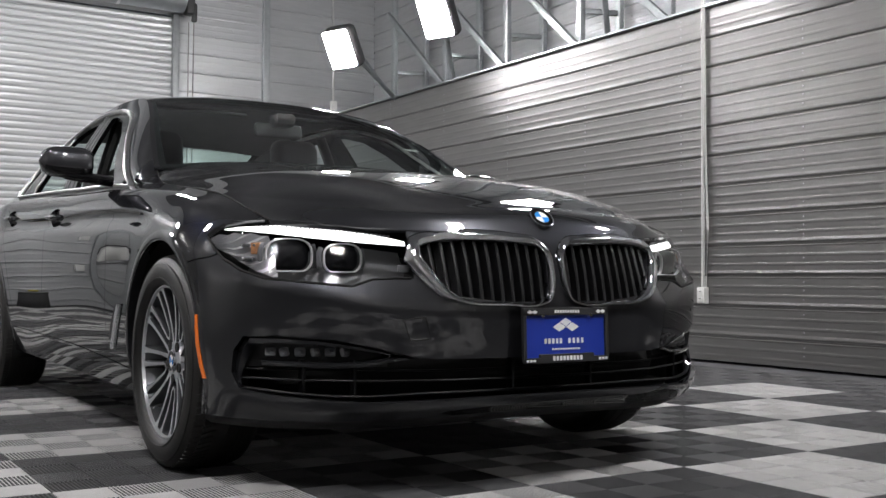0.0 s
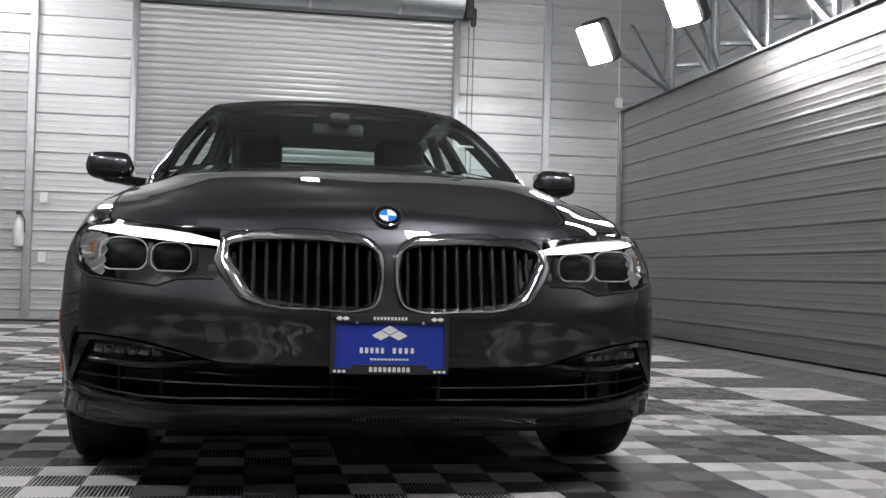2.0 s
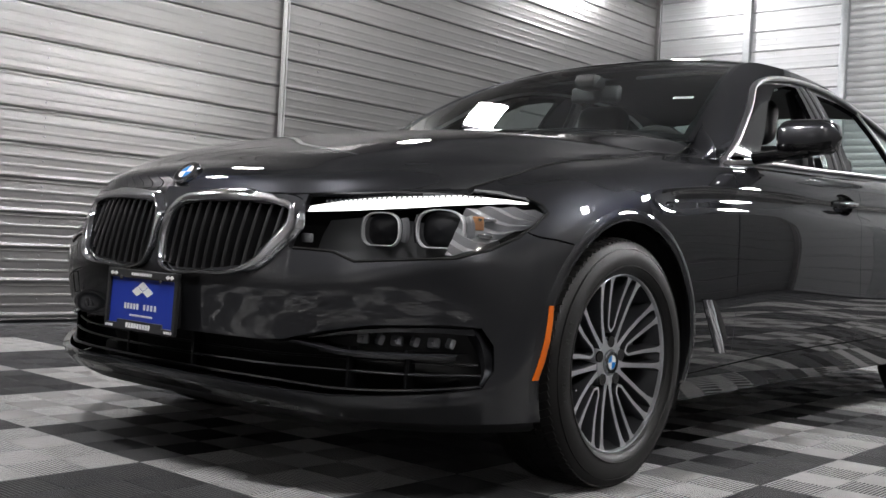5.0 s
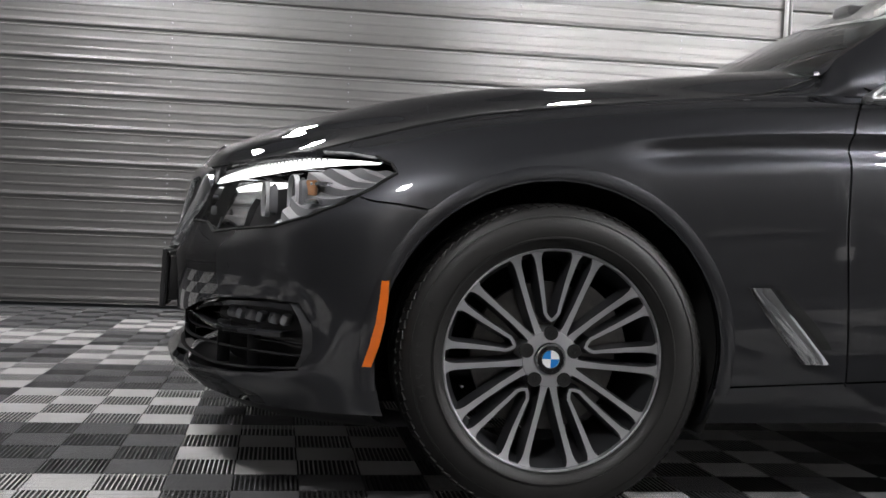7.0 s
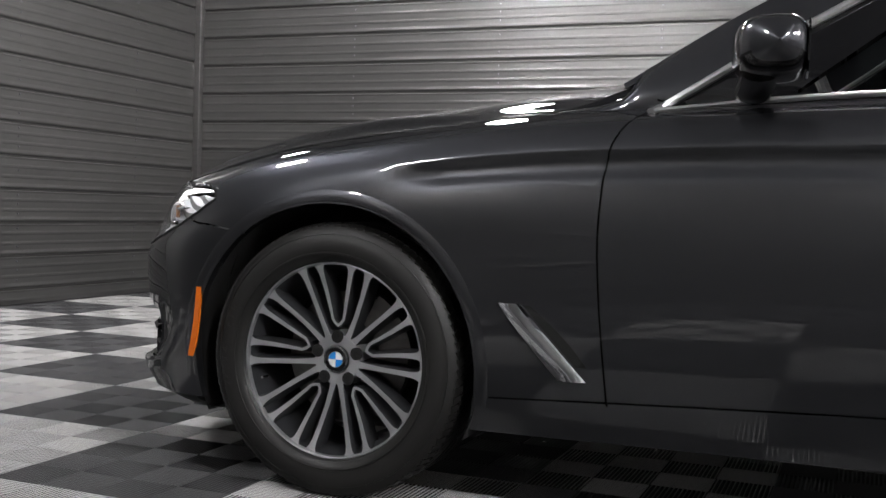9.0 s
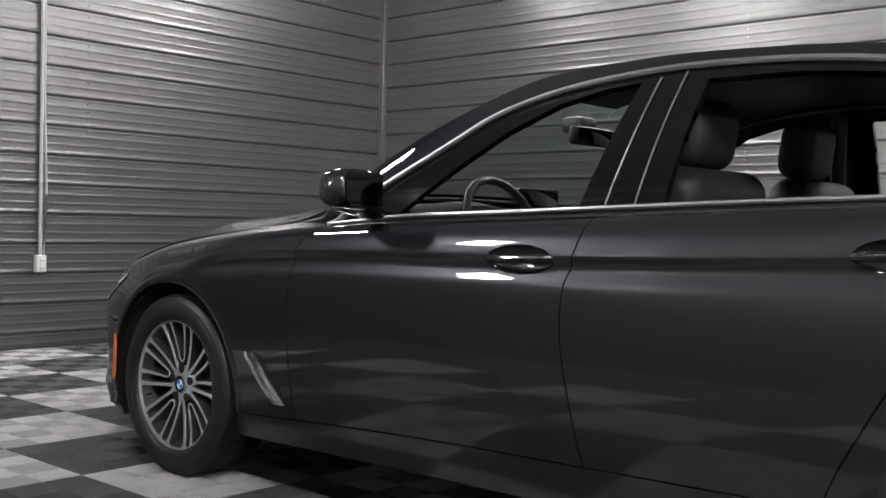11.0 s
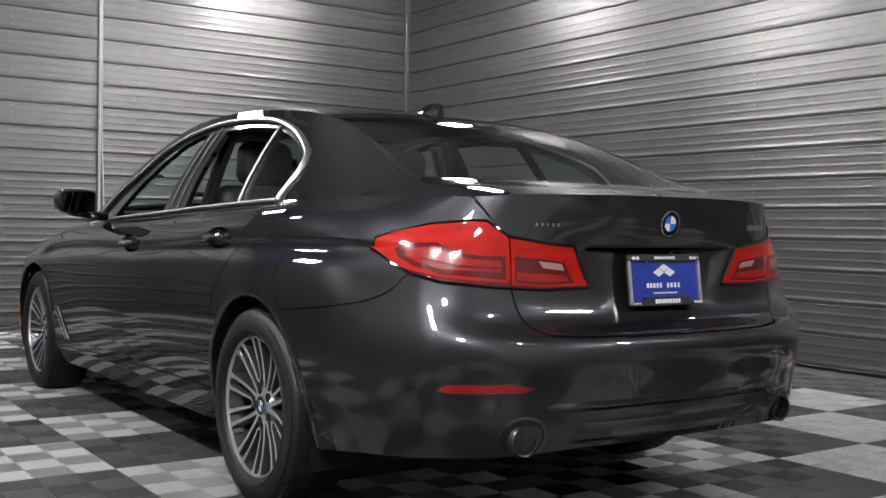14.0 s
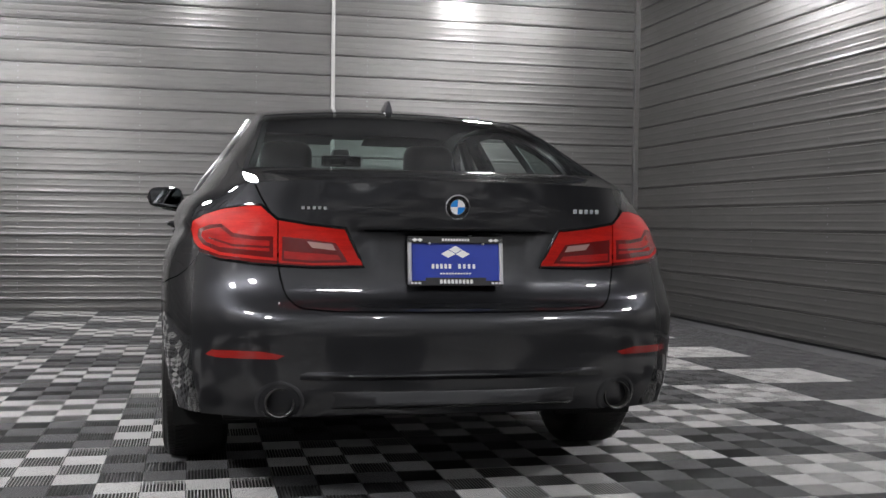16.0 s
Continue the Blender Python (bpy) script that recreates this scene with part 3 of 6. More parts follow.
def emit(name, half, ref, mat, parent, label="", join=False, lip=0.012, lift=0.0, sides=(1, -1), rimmat=None):
    """Makes panels from a left half: one mirrored pair, or one panel joined over the middle. lip: how deep the edges turn in."""
    rim = half.faces.layers.int.new("rim")
    half.normal_update()
    if lift:
        for v in half.verts:
            v.co += ref.normal(v.co) * lift
    if lip:
        nm = {}
        for e in [e for e in half.edges if len(e.link_faces) == 1]:
            if join and all(abs(v.co.x) < 1e-4 for v in e.verts):
                continue
            quad = []
            for v in e.verts:
                if v not in nm:
                    nm[v] = (half.verts.new(v.co), half.verts.new(v.co - ref.normal(v.co) * lip))
            a, b = e.verts
            f = half.faces.new((nm[a][0], nm[b][0], nm[b][1], nm[a][1]))
            f[rim] = 1
            f.material_index = 1 if rimmat else 0
    made = []
    for side in ([0] if join else sides):
        bm = half.copy()
        lay = bm.faces.layers.int["rim"]
        if side == -1:
            for v in bm.verts:
                v.co.x = -v.co.x
            bmesh.ops.reverse_faces(bm, faces=bm.faces)
        if side == 0:
            both = bm.faces[:]
            vs = {v: (v if abs(v.co.x) < 1e-4 else bm.verts.new((-v.co.x, v.co.y, v.co.z))) for v in bm.verts[:]}
            for f in both:
                g = bm.faces.new([vs[v] for v in reversed(f.verts)])
                g[lay] = f[lay]
                g.material_index = f.material_index
        bm.normal_update()
        # faces look outwards
        for f in bm.faces:
            if not f[lay] and f.normal.dot(ref.normal(f.calc_center_median())) < 0:
                f.normal_flip()
        me = bpy.data.meshes.new(name)
        flags = [f[lay] for f in bm.faces]
        bm.to_mesh(me)
        bm.free()
        me.materials.append(mat)
        if rimmat:
            me.materials.append(rimmat)
        me.shade_smooth()
        vn = [None] * len(me.vertices)
        loops = []
        for poly in me.polygons:
            for li in poly.loop_indices:
                vi = me.loops[li].vertex_index
                if flags[poly.index]:
                    loops.append(poly.normal.copy())
                else:
                    if vn[vi] is None:
                        vn[vi] = ref.normal(me.vertices[vi].co)
                    loops.append(vn[vi])
        me.normals_split_custom_set(loops)
        ob = new(name, me)
        ob.parent = parent
        made.append(tagged(ob, label))
    half.free()
    return made


# ---- the car ----
car = thing("sedan_car", (0, 0, 0), "dark grey metallic four-door saloon car with lowered windows", "car")
band_s = np.unique(np.concatenate([np.linspace(0, 6, 73), np.linspace(6, 15, 82), np.linspace(15, 20, 61)]))
band = band_rows(band_s, 6)
top_ring = ring_at(R7, band_s)
side_rows = []
for p in top_ring:
    if .69 < p[1] < 3.795 and p[0] > .5:
        t = np.linspace(0, 1, 15)[:, None]
        a = by_y(PILLAR, np.array([p[1]]))[0]
        row = p + (a - p) * t
        row[:, 0] += .022 * 4 * (t * (1 - t))[:, 0] * min(1, max(0, (3.6 - p[1]) / .8))
        side_rows.append(row)
SKIN = Ref([band, side_rows])
HOOD = Ref([hood_rows()])
ROWS = 96
roof_mid, roof_edge = along(ROOF_MID, ROWS), along(PILLAR, ROWS)
ROOF = Ref([[roof_row(a, b, np.linspace(0, 1, 16)) for a, b in zip(roof_mid, roof_edge)]])
front = lambda x, z: SKIN.hit((x, -3, z), (0, 1, 0))
rear = lambda x, z: SKIN.hit((x, 7, z), (0, -1, 0))
flank = lambda y, z: SKIN.hit((3, y, z), (-1, 0, 0))

skin = SKIN.half.copy()
FRONT, BACK, SIDE = (lambda c: c.y < -.25), (lambda c: c.y > 3.5), (lambda c: True)
circle = lambda cy, cz, r, n=44: [(cy + r * math.cos(2 * math.pi * k / n), cz + r * math.sin(2 * math.pi * k / n)) for k in range(n)]
ARCHES = [(-.006, .340, .381), (2.978, .338, .378)]
for cy, cz, r in ARCHES:
    take(skin, cut(skin, circle(cy, cz, r), (1, 2), SIDE)).free()

# lamps and openings at the front, as seen from ahead
HEADLIGHT = [(.455, .79), (.60, .79), (.76, .79), (.78, .768), (.818, .7665), (.856, .757), (.878, .742), (.893, .722), (.893, .688), (.884, .655), (.860, .623), (.815, .600), (.718, .590), (.62, .580), (.565, .600), (.506, .603), (.452, .603)]
KID_IN = [(.039, .680), (.061, .699), (.129, .708), (.282, .712), (.391, .705), (.427, .691), (.428, .671), (.407, .632), (.373, .577), (.338, .554), (.195, .537), (.075, .537), (.045, .548), (.033, .589), (.030, .642)]
KID_OUT = [(.026, .702), (.052, .727), (.127, .740), (.25, .747), (.36, .744), (.432, .729), (.471, .704), (.480, .681), (.467, .641), (.431, .587), (.392, .548), (.331, .531), (.195, .523), (.076, .523), (.038, .537), (.017, .573), (.011, .633), (.013, .679)]
INTAKE = [(0, .378), (.171, .378), (.40, .380), (.462, .386), (.56, .412), (.664, .434), (.80, .444), (.858, .441), (.874, .40), (.878, .34), (.866, .298), (.806, .284), (.707, .271), (.588, .262), (.445, .266), (.264, .270), (0, .271)]
head_half = take(skin, cut(skin, HEADLIGHT, (0, 2), lambda c: c.y < -.27))
take(skin, cut(skin, KID_IN, (0, 2), FRONT)).free()
take(skin, cut(skin, INTAKE, (0, 2), FRONT)).free()
# tail lamps, as seen from behind
TAIL = [(.826, .926), (.79, .948), (.73, .968), (.647, .981), (.615, .980), (.594, .960), (.566, .936), (.465, .920), (.356, .909), (.294, .786), (.459, .783), (.56, .788), (.635, .793), (.744, .804), (.80, .825), (.824, .855), (.832, .895)]
tail_half = take(skin, cut(skin, TAIL, (0, 2), lambda c: c.y > 3.57))
REFLECTOR = [(.785, .505), (.765, .522), (.62, .525), (.547, .513), (.57, .501), (.75, .498)]
reflect_half = take(skin, cut(skin, REFLECTOR, (0, 2), BACK))
# windows
DLO = [(.742, .946), (.83, 1.000), (.912, 1.053), (1.0, 1.108), (1.085, 1.158), (1.171, 1.211), (1.288, 1.285), (1.426, 1.336), (1.558, 1.366), (1.727, 1.388), (1.892, 1.400), (2.084, 1.401), (2.293, 1.392), (2.463, 1.373), (2.607, 1.341), (2.756, 1.293), (2.864, 1.246), (2.929, 1.209), (2.953, 1.166), (2.945, 1.091), (2.915, 1.046), (2.70, 1.040), (2.30, 1.027), (1.60, 1.000), (.95, .970)]
frame_half = take(skin, cut(skin, DLO, (1, 2), SIDE))
WIN_FRONT = [(1.04, .990), (1.13, 1.060), (1.245, 1.150), (1.37, 1.240), (1.53, 1.320), (1.695, 1.358), (1.79, 1.366), (1.755, 1.20), (1.715, 1.012)]
WIN_REAR = [(1.975, 1.022), (1.982, 1.166), (1.998, 1.362), (2.25, 1.364), (2.49, 1.343), (2.555, 1.043)]
WIN_QUARTER = [(2.585, 1.050), (2.535, 1.332), (2.65, 1.303), (2.811, 1.250), (2.895, 1.203), (2.915, 1.135), (2.890, 1.058)]
for hole in (WIN_FRONT, WIN_REAR):
    take(frame_half, cut(frame_half, hole, (1, 2), SIDE)).free()
quarter_half = take(frame_half, cut(frame_half, WIN_QUARTER, (1, 2), SIDE))
# hollows behind the door handles
HANDLES = [(1.60, .866), (2.612, .908)]
for y0, z0 in HANDLES:
    take(skin, cut(skin, [(y0 + .114 * math.cos(a), z0 + .041 * math.sin(a)) for a in (2 * math.pi * k / 28 for k in range(28))], (1, 2), SIDE)).free()
# joints between panels
GAPS_SIDE = [
    [(.800, .962), (.765, .954), (.735, .945), (.714, .932), (.697, .914), (.677, .877), (.665, .834), (.659, .76), (.655, .66), (.660, .56), (.672, .42), (.684, .29)],
    [(.800, .970), (.77, .972), (.735, .985), (.70, 1.002), (.655, 1.014)],
    [(1.80, 1.03), (1.795, .99), (1.785, .92), (1.760, .82), (1.752, .733), (1.760, .62), (1.78, .52), (1.80, .42), (1.818, .328)],
    [(2.895, 1.09), (2.915, 1.04), (2.90, .99), (2.857, .94), (2.77, .847), (2.69, .76), (2.63, .687), (2.575, .60), (2.53, .52), (2.48, .43), (2.443, .345)],
    [(.30, .279), (.40, .284), (.846, .306), (1.255, .323), (1.8, .333), (2.44, .344), (2.65, .347)],
    [(-.47, .700), (-.425, .668), (-.34, .655), (-.20, .634)],
    [(3.05, .668), (3.195, .685), (3.537, .723), (3.66, .747), (3.72, .775), (3.765, .83)],
]
for k, line in enumerate(GAPS_SIDE):
    take(skin, cut(skin, strip(curve2(line, 26)), (1, 2), (lambda c: c.x > .6))).free()
SEAM = [(.652, 1.16), (.645, 1.09), (.632, 1.045), (.613, 1.0), (.58, .94), (.565, .87), (.563, .79), (.552, .73), (.535, .688), (.505, .663), (.45, .655), (.25, .650), (-.01, .648)]
take(skin, cut(skin, strip(curve2(SEAM, 40), .0026), (0, 2), lambda c: c.y > 3.45)).free()
SEEDS = [("front_bumper", (.5, -.84, .46)), ("front_wing", (.90, .35, .78)), ("front_door", (.92, 1.2, .7)), ("rear_door", (.92, 2.2, .7)), ("rear_wing", (.91, 3.2, .85)), ("sill", (.88, 1.2, .25)), ("rear_bumper", (.6, 4.0, .58)), ("tailgate_face", (.2, 3.98, .75))]
groups = {}
for faces in pieces(skin):
    cs = [f.calc_center_median() for f in faces]
    area = sum(f.calc_area() for f in faces)
    best = min(SEEDS, key=lambda s: min((c - Vector(s[1])).length for c in cs))
    groups.setdefault(best[0], []).append((area, faces))
panel = {}
for name, found in groups.items():
    faces = [f for area, fs in found for f in fs if area > .0004]
    got = bmesh.new()
    made = {}
    for f in faces:
        for v in f.verts:
            if v not in made:
                made[v] = got.verts.new(v.co)
        got.faces.new([made[v] for v in f.verts])
    panel[name] = got
for name in ("front_bumper", "rear_bumper", "tailgate_face"):
    panel[name] = emit(name, panel[name], SKIN, PAINT, car, join=True, lip=.02)
for name in ("front_wing", "front_door", "rear_door", "rear_wing", "sill"):
    panel[name] = emit(name, panel[name], SKIN, PAINT, car, lip=.014)
emit("window_frame", frame_half, SKIN, BLACK, car, "gloss black window surround", lip=.02, lift=-.004)
for g in emit("quarter_window", quarter_half, SKIN, GLASS, car, "tinted quarter glass", lip=0, lift=-.006):
    g.visible_shadow = False

# bonnet, screens, roof and boot lid
bm = bmesh.new()
grid_mesh(bm, [row for row in hood_rows()])
emit("bonnet", bm, HOOD, PAINT, car, join=True, lip=.015)
# front edge of the bonnet over the head lamps
rim = ring_at(R7, np.linspace(1.5, 5, 60))
edge_row = [p for p in hood_rows()[0] if .36 < p[0] < .745]
bm = bmesh.new()
grid_mesh(bm, [[np.array((p[0], np.interp(p[0], rim[:, 0], rim[:, 1]), np.interp(p[0], rim[:, 0], rim[:, 2]))) * (1 - k) + p * k + np.array((0, 0, .004 * math.sin(math.pi * k))) for k in (0, .25, .5, .75, 1)] for p in edge_row])
for side in (1, -1):
    half = bm.copy()
    for v in half.verts:
        v.co.x *= side
    bmesh.ops.recalc_face_normals(half, faces=half.faces)
    if sum(f.normal.z for f in half.faces) < 0:
        bmesh.ops.reverse_faces(half, faces=half.faces)
    part("bonnet_lip", half, PAINT, car)
bm.free()
# corner between bonnet, wing and windscreen pillar
ys = np.linspace(.395, .750, 19)
top_line = by_y(BONNET_EDGE + [tuple(p) for p in by_y(PILLAR, np.array([.706, .73, .76]))], ys)
low_line = by_y(R7[5:13], ys)
bm = bmesh.new()
grid_mesh(bm, [[a + (b - a) * t + np.array((.088 * t * (1 - t) * min(1, (a[1] - .395) / .31) ** 2, 0, 0)) for t in np.linspace(0, 1, 9)] for a, b in zip(low_line, top_line)])
for side in (1, -1):
    half = bm.copy()
    for v in half.verts:
        v.co.x *= side
    bmesh.ops.recalc_face_normals(half, faces=half.faces)
    part("cowl_corner", half, PAINT, car)
bm.free()
# shut line between bonnet and wing
for side in (1, -1):
    bm = bmesh.new()
    tube(bm, [(side * (p[0] + .001), p[1], p[2] + .0005) for p in along(BONNET_EDGE, 40)], .0024, 6)
    part("bonnet_gap", bm, DARK, car, "dark shut line along the bonnet")
u_glass = .972
screen = lambda i0, i1, u: [roof_row(roof_mid[i], roof_edge[i], u) for i in range(i0, i1)]
first = lambda z: next(i for i in range(ROWS) if roof_mid[i][1] > z)
i_top, i_back, i_base = first(1.37), first(2.79), first(3.61)
for name, i0, i1, u, mat, lift, label in (
    ("windscreen", 0, i_top + 1, np.linspace(0, u_glass, 16), GLASS, -.003, "green-tinted windscreen"),
    ("rear_window", i_back, i_base + 1, np.linspace(0, u_glass, 16), GLASS, -.003, "dark tinted rear window"),
    ("roof", i_top, i_back + 1, np.linspace(0, 1, 16), PAINT, 0, ""),
    ("boot_lid", i_base, ROWS, np.linspace(0, 1, 16), PAINT, 0, ""),
):
    bm = bmesh.new()
    grid_mesh(bm, screen(i0, i1, u))
    for ob in emit(name, bm, ROOF, mat, car, label, join=True, lip=0 if mat is GLASS else .01, lift=lift):
        if mat is GLASS:
            ob.visible_shadow = False
for name, i0, i1 in (("windscreen_pillar", 0, i_top + 1), ("rear_pillar", i_back, i_base + 1)):
    bm = bmesh.new()
    grid_mesh(bm, screen(i0, i1, np.linspace(u_glass, 1, 4)))
    emit(name, bm, ROOF, PAINT, car, lip=.012)
# black borders round the screens
for name, i0, i1 in (("windscreen_border", 0, i_top + 1), ("rear_window_border", i_back, i_base + 1)):
    bm = bmesh.new()
    grid_mesh(bm, screen(i0, i0 + 2, np.linspace(0, u_glass, 16)))
    grid_mesh(bm, screen(i1 - 3, i1, np.linspace(0, u_glass, 16)))
    grid_mesh(bm, screen(i0 + 1, i1 - 2, np.linspace(u_glass - .035, u_glass, 3)))
    emit(name, bm, ROOF, BLACK, car, "black ceramic glass border", join=True, lip=0, lift=-.008)

# near-black inset copy of the skin, added as shade behind openings and joints
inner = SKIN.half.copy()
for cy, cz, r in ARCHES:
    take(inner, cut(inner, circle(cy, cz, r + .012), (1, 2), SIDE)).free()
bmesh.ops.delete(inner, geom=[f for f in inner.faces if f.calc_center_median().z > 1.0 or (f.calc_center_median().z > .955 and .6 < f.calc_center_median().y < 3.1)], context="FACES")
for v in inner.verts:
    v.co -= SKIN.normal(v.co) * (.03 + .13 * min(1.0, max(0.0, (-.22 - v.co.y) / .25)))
emit("inner_shell", inner, SKIN, DARK, car, "near-black inset copy of the skin, standing for the shaded inside", join=True, lip=0)
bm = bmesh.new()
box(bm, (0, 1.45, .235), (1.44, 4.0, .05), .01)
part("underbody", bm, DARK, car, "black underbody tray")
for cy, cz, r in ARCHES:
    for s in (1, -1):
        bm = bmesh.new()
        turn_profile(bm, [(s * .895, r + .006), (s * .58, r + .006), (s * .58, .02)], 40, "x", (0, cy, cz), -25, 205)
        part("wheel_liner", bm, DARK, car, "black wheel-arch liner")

# proud rounded edge round each wheel opening
for cy, cz, r in ARCHES:
    for s in (1, -1):
        bm = bmesh.new()
        rows = []
        for a in np.radians(np.linspace(-11, 191, 72)):
            row = []
            for dr, lift in ((.001, -.030), (.001, -.003), (.003, .0005), (.007, .0020), (.018, .0022), (.028, .0012), (.036, -.0008)):
                y, z = cy + (r + dr) * math.cos(a), cz + (r + dr) * math.sin(a)
                z = max(z, .262)
                row.append((s * (flank(y, z).x + lift), y, z))
            rows.append(row)
        grid_mesh(bm, rows)
        bmesh.ops.recalc_face_normals(bm, faces=bm.faces)
        part("arch_lip", bm, PAINT, car, "body-coloured wheel-arch edge", angle=60)

# ---- wheels ----
BLUE = material("blue_enamel", (0.02, 0.22, 0.62), 0.25, 0.0, 0.6)
WHITE = material("white_enamel", (0.8, 0.8, 0.8), 0.3, 0.0, 0.4)
RINGGREY = material("frosted_light_guide", (0.62, 0.62, 0.63), 0.3, 0.0, 0.4)
BEZEL = material("grey_lamp_bezel", (0.095, 0.095, 0.10), 0.40, 0.3)
PROJECTOR = material("dark_projector_glass", (0.012, 0.012, 0.014), 0.45, 0.0, 0.0, 0.03, 0.2)
FACET = material("lamp_facets", (0.36, 0.36, 0.37), 0.34, 0.5)
LAMPGREY = material("satin_lamp_bezel", (0.17, 0.17, 0.18), 0.5, 0.2)
SMOKED = material("smoked_reflector", (0.22, 0.22, 0.23), 0.48, 0.5)
SLAT = material("satin_dark_slat", (0.014, 0.014, 0.015), 0.32, 0.3, 0.3, 0.1)
BARBLACK = material("satin_black_bar", (0.004, 0.004, 0.0045), 0.38, 0.0, 0.0, 0.03, 0.15)
SIGNAL = material("faint_amber_lens", (0.40, 0.20, 0.10), 0.25, 0.2, 0.5)
AMBER = material("amber_reflector", (0.75, 0.16, 0.01), 0.25, 0.0, 0.8)


def roundel(bm, r, n=8):
    """A round badge in the xz plane that looks to -y: rim, black ring, four quarters. Material slots: chrome, black, blue, white."""
    def ring(r0, r1, y0, y1, mat):
        rows = [[bm.verts.new((rr * math.cos(a), y, rr * math.sin(a))) for rr, y in ((r0, y0), (r1, y1))] for a in (2 * math.pi * k / 40 for k in range(40))]
        for k in range(40):
            a, b = rows[k], rows[(k + 1) % 40]
            f = bm.faces.new((a[0], a[1], b[1], b[0]))
            f.material_index = mat
    ring(r, r, 0.004, -.004, 0)
    ring(r * .90, r, -.005, -.004, 0)
    ring(r * .62, r * .90, -.0035, -.0045, 1)
    ring(r * .58, r * .62, -.0045, -.0045, 0)
    for q in range(4):
        c = bm.verts.new((0, -.0035, 0))
        arc = [bm.verts.new((r * .58 * math.cos(a), -.0035, r * .58 * math.sin(a))) for a in (math.pi / 2 * (q + k / n) for k in range(n + 1))]
        for k in range(n):
            f = bm.faces.new((c, arc[k + 1], arc[k]))
            f.material_index = 2 if q % 2 else 3


def badge(at, facing, r, parent, name="roundel_badge", label="round blue and white badge with a chrome rim"):
    bm = bmesh.new()
    roundel(bm, r)
    turn = Vector(facing).to_track_quat("-Y", "Z").to_matrix().to_4x4()
    bmesh.ops.transform(bm, matrix=Matrix.Translation(at) @ turn, verts=bm.verts)
    return part(name, bm, [CHROME, BLACK, BLUE, WHITE], parent, label, angle=30)


def arc_text(text, r, a0, size, x):
    """Raised writing on the tyre's side, letter by letter round an arc."""
    bm = bmesh.new()
    a = a0
    for ch in text:
        if ch != " ":
            cu = bpy.data.curves.new("letter", "FONT")
            cu.body, cu.size, cu.extrude, cu.align_x = ch, size, .0006, "CENTER"
            ob = bpy.data.objects.new("letter", cu)
            me = ob.to_mesh()
            q = bmesh.new()
            q.from_mesh(me)
            m = Matrix.Rotation(a - math.pi / 2, 4, "X") @ Matrix.Translation((x, 0, r)) @ Matrix(((0, 0, 1, 0), (1, 0, 0, 0), (0, 1, 0, 0), (0, 0, 0, 1)))
            bmesh.ops.transform(q, matrix=m, verts=q.verts)
            tmp = bpy.data.meshes.new("letter")
            q.to_mesh(tmp)
            q.free()
            bm.from_mesh(tmp)
            bpy.data.meshes.remove(tmp)
            ob.to_mesh_clear()
            bpy.data.objects.remove(ob)
            bpy.data.curves.remove(cu)
        a -= size * .82 / r
    return bm


def spoke(line, wide):
    """A spoke along a line of (radius, angle), flat machined face outside, painted flanks."""
    bm = bmesh.new()
    flat = [Vector((r * math.cos(radians(a)), r * math.sin(radians(a)), 0)) for r, a in line]
    rows = []
    for i, p in enumerate(flat):
        d = (flat[min(i + 1, len(flat) - 1)] - flat[max(i - 1, 0)]).normalized()
        n = Vector((-d.y, d.x, 0))
        w = wide[i] if isinstance(wide, (list, tuple)) else wide
        t = (p.length - .055) / .178
        x = .070 + .026 * t - .024 * t * (1 - t)
        rows.append([(x + dx, p.x + n.x * dw, p.y + n.y * dw) for dw, dx in ((-w - .005, -.048), (-w, -.003), (-w + .0015, 0), (w - .0015, 0), (w, -.003), (w + .005, -.048))])
    grid_mesh(bm, rows)
    bm.normal_update()
    if sum(f.normal.x for f in bm.faces) < 0:
        bmesh.ops.reverse_faces(bm, faces=bm.faces)
    bm.normal_update()
    for f in bm.faces:
        f.material_index = 0 if f.normal.x > .8 else 1
    return bm


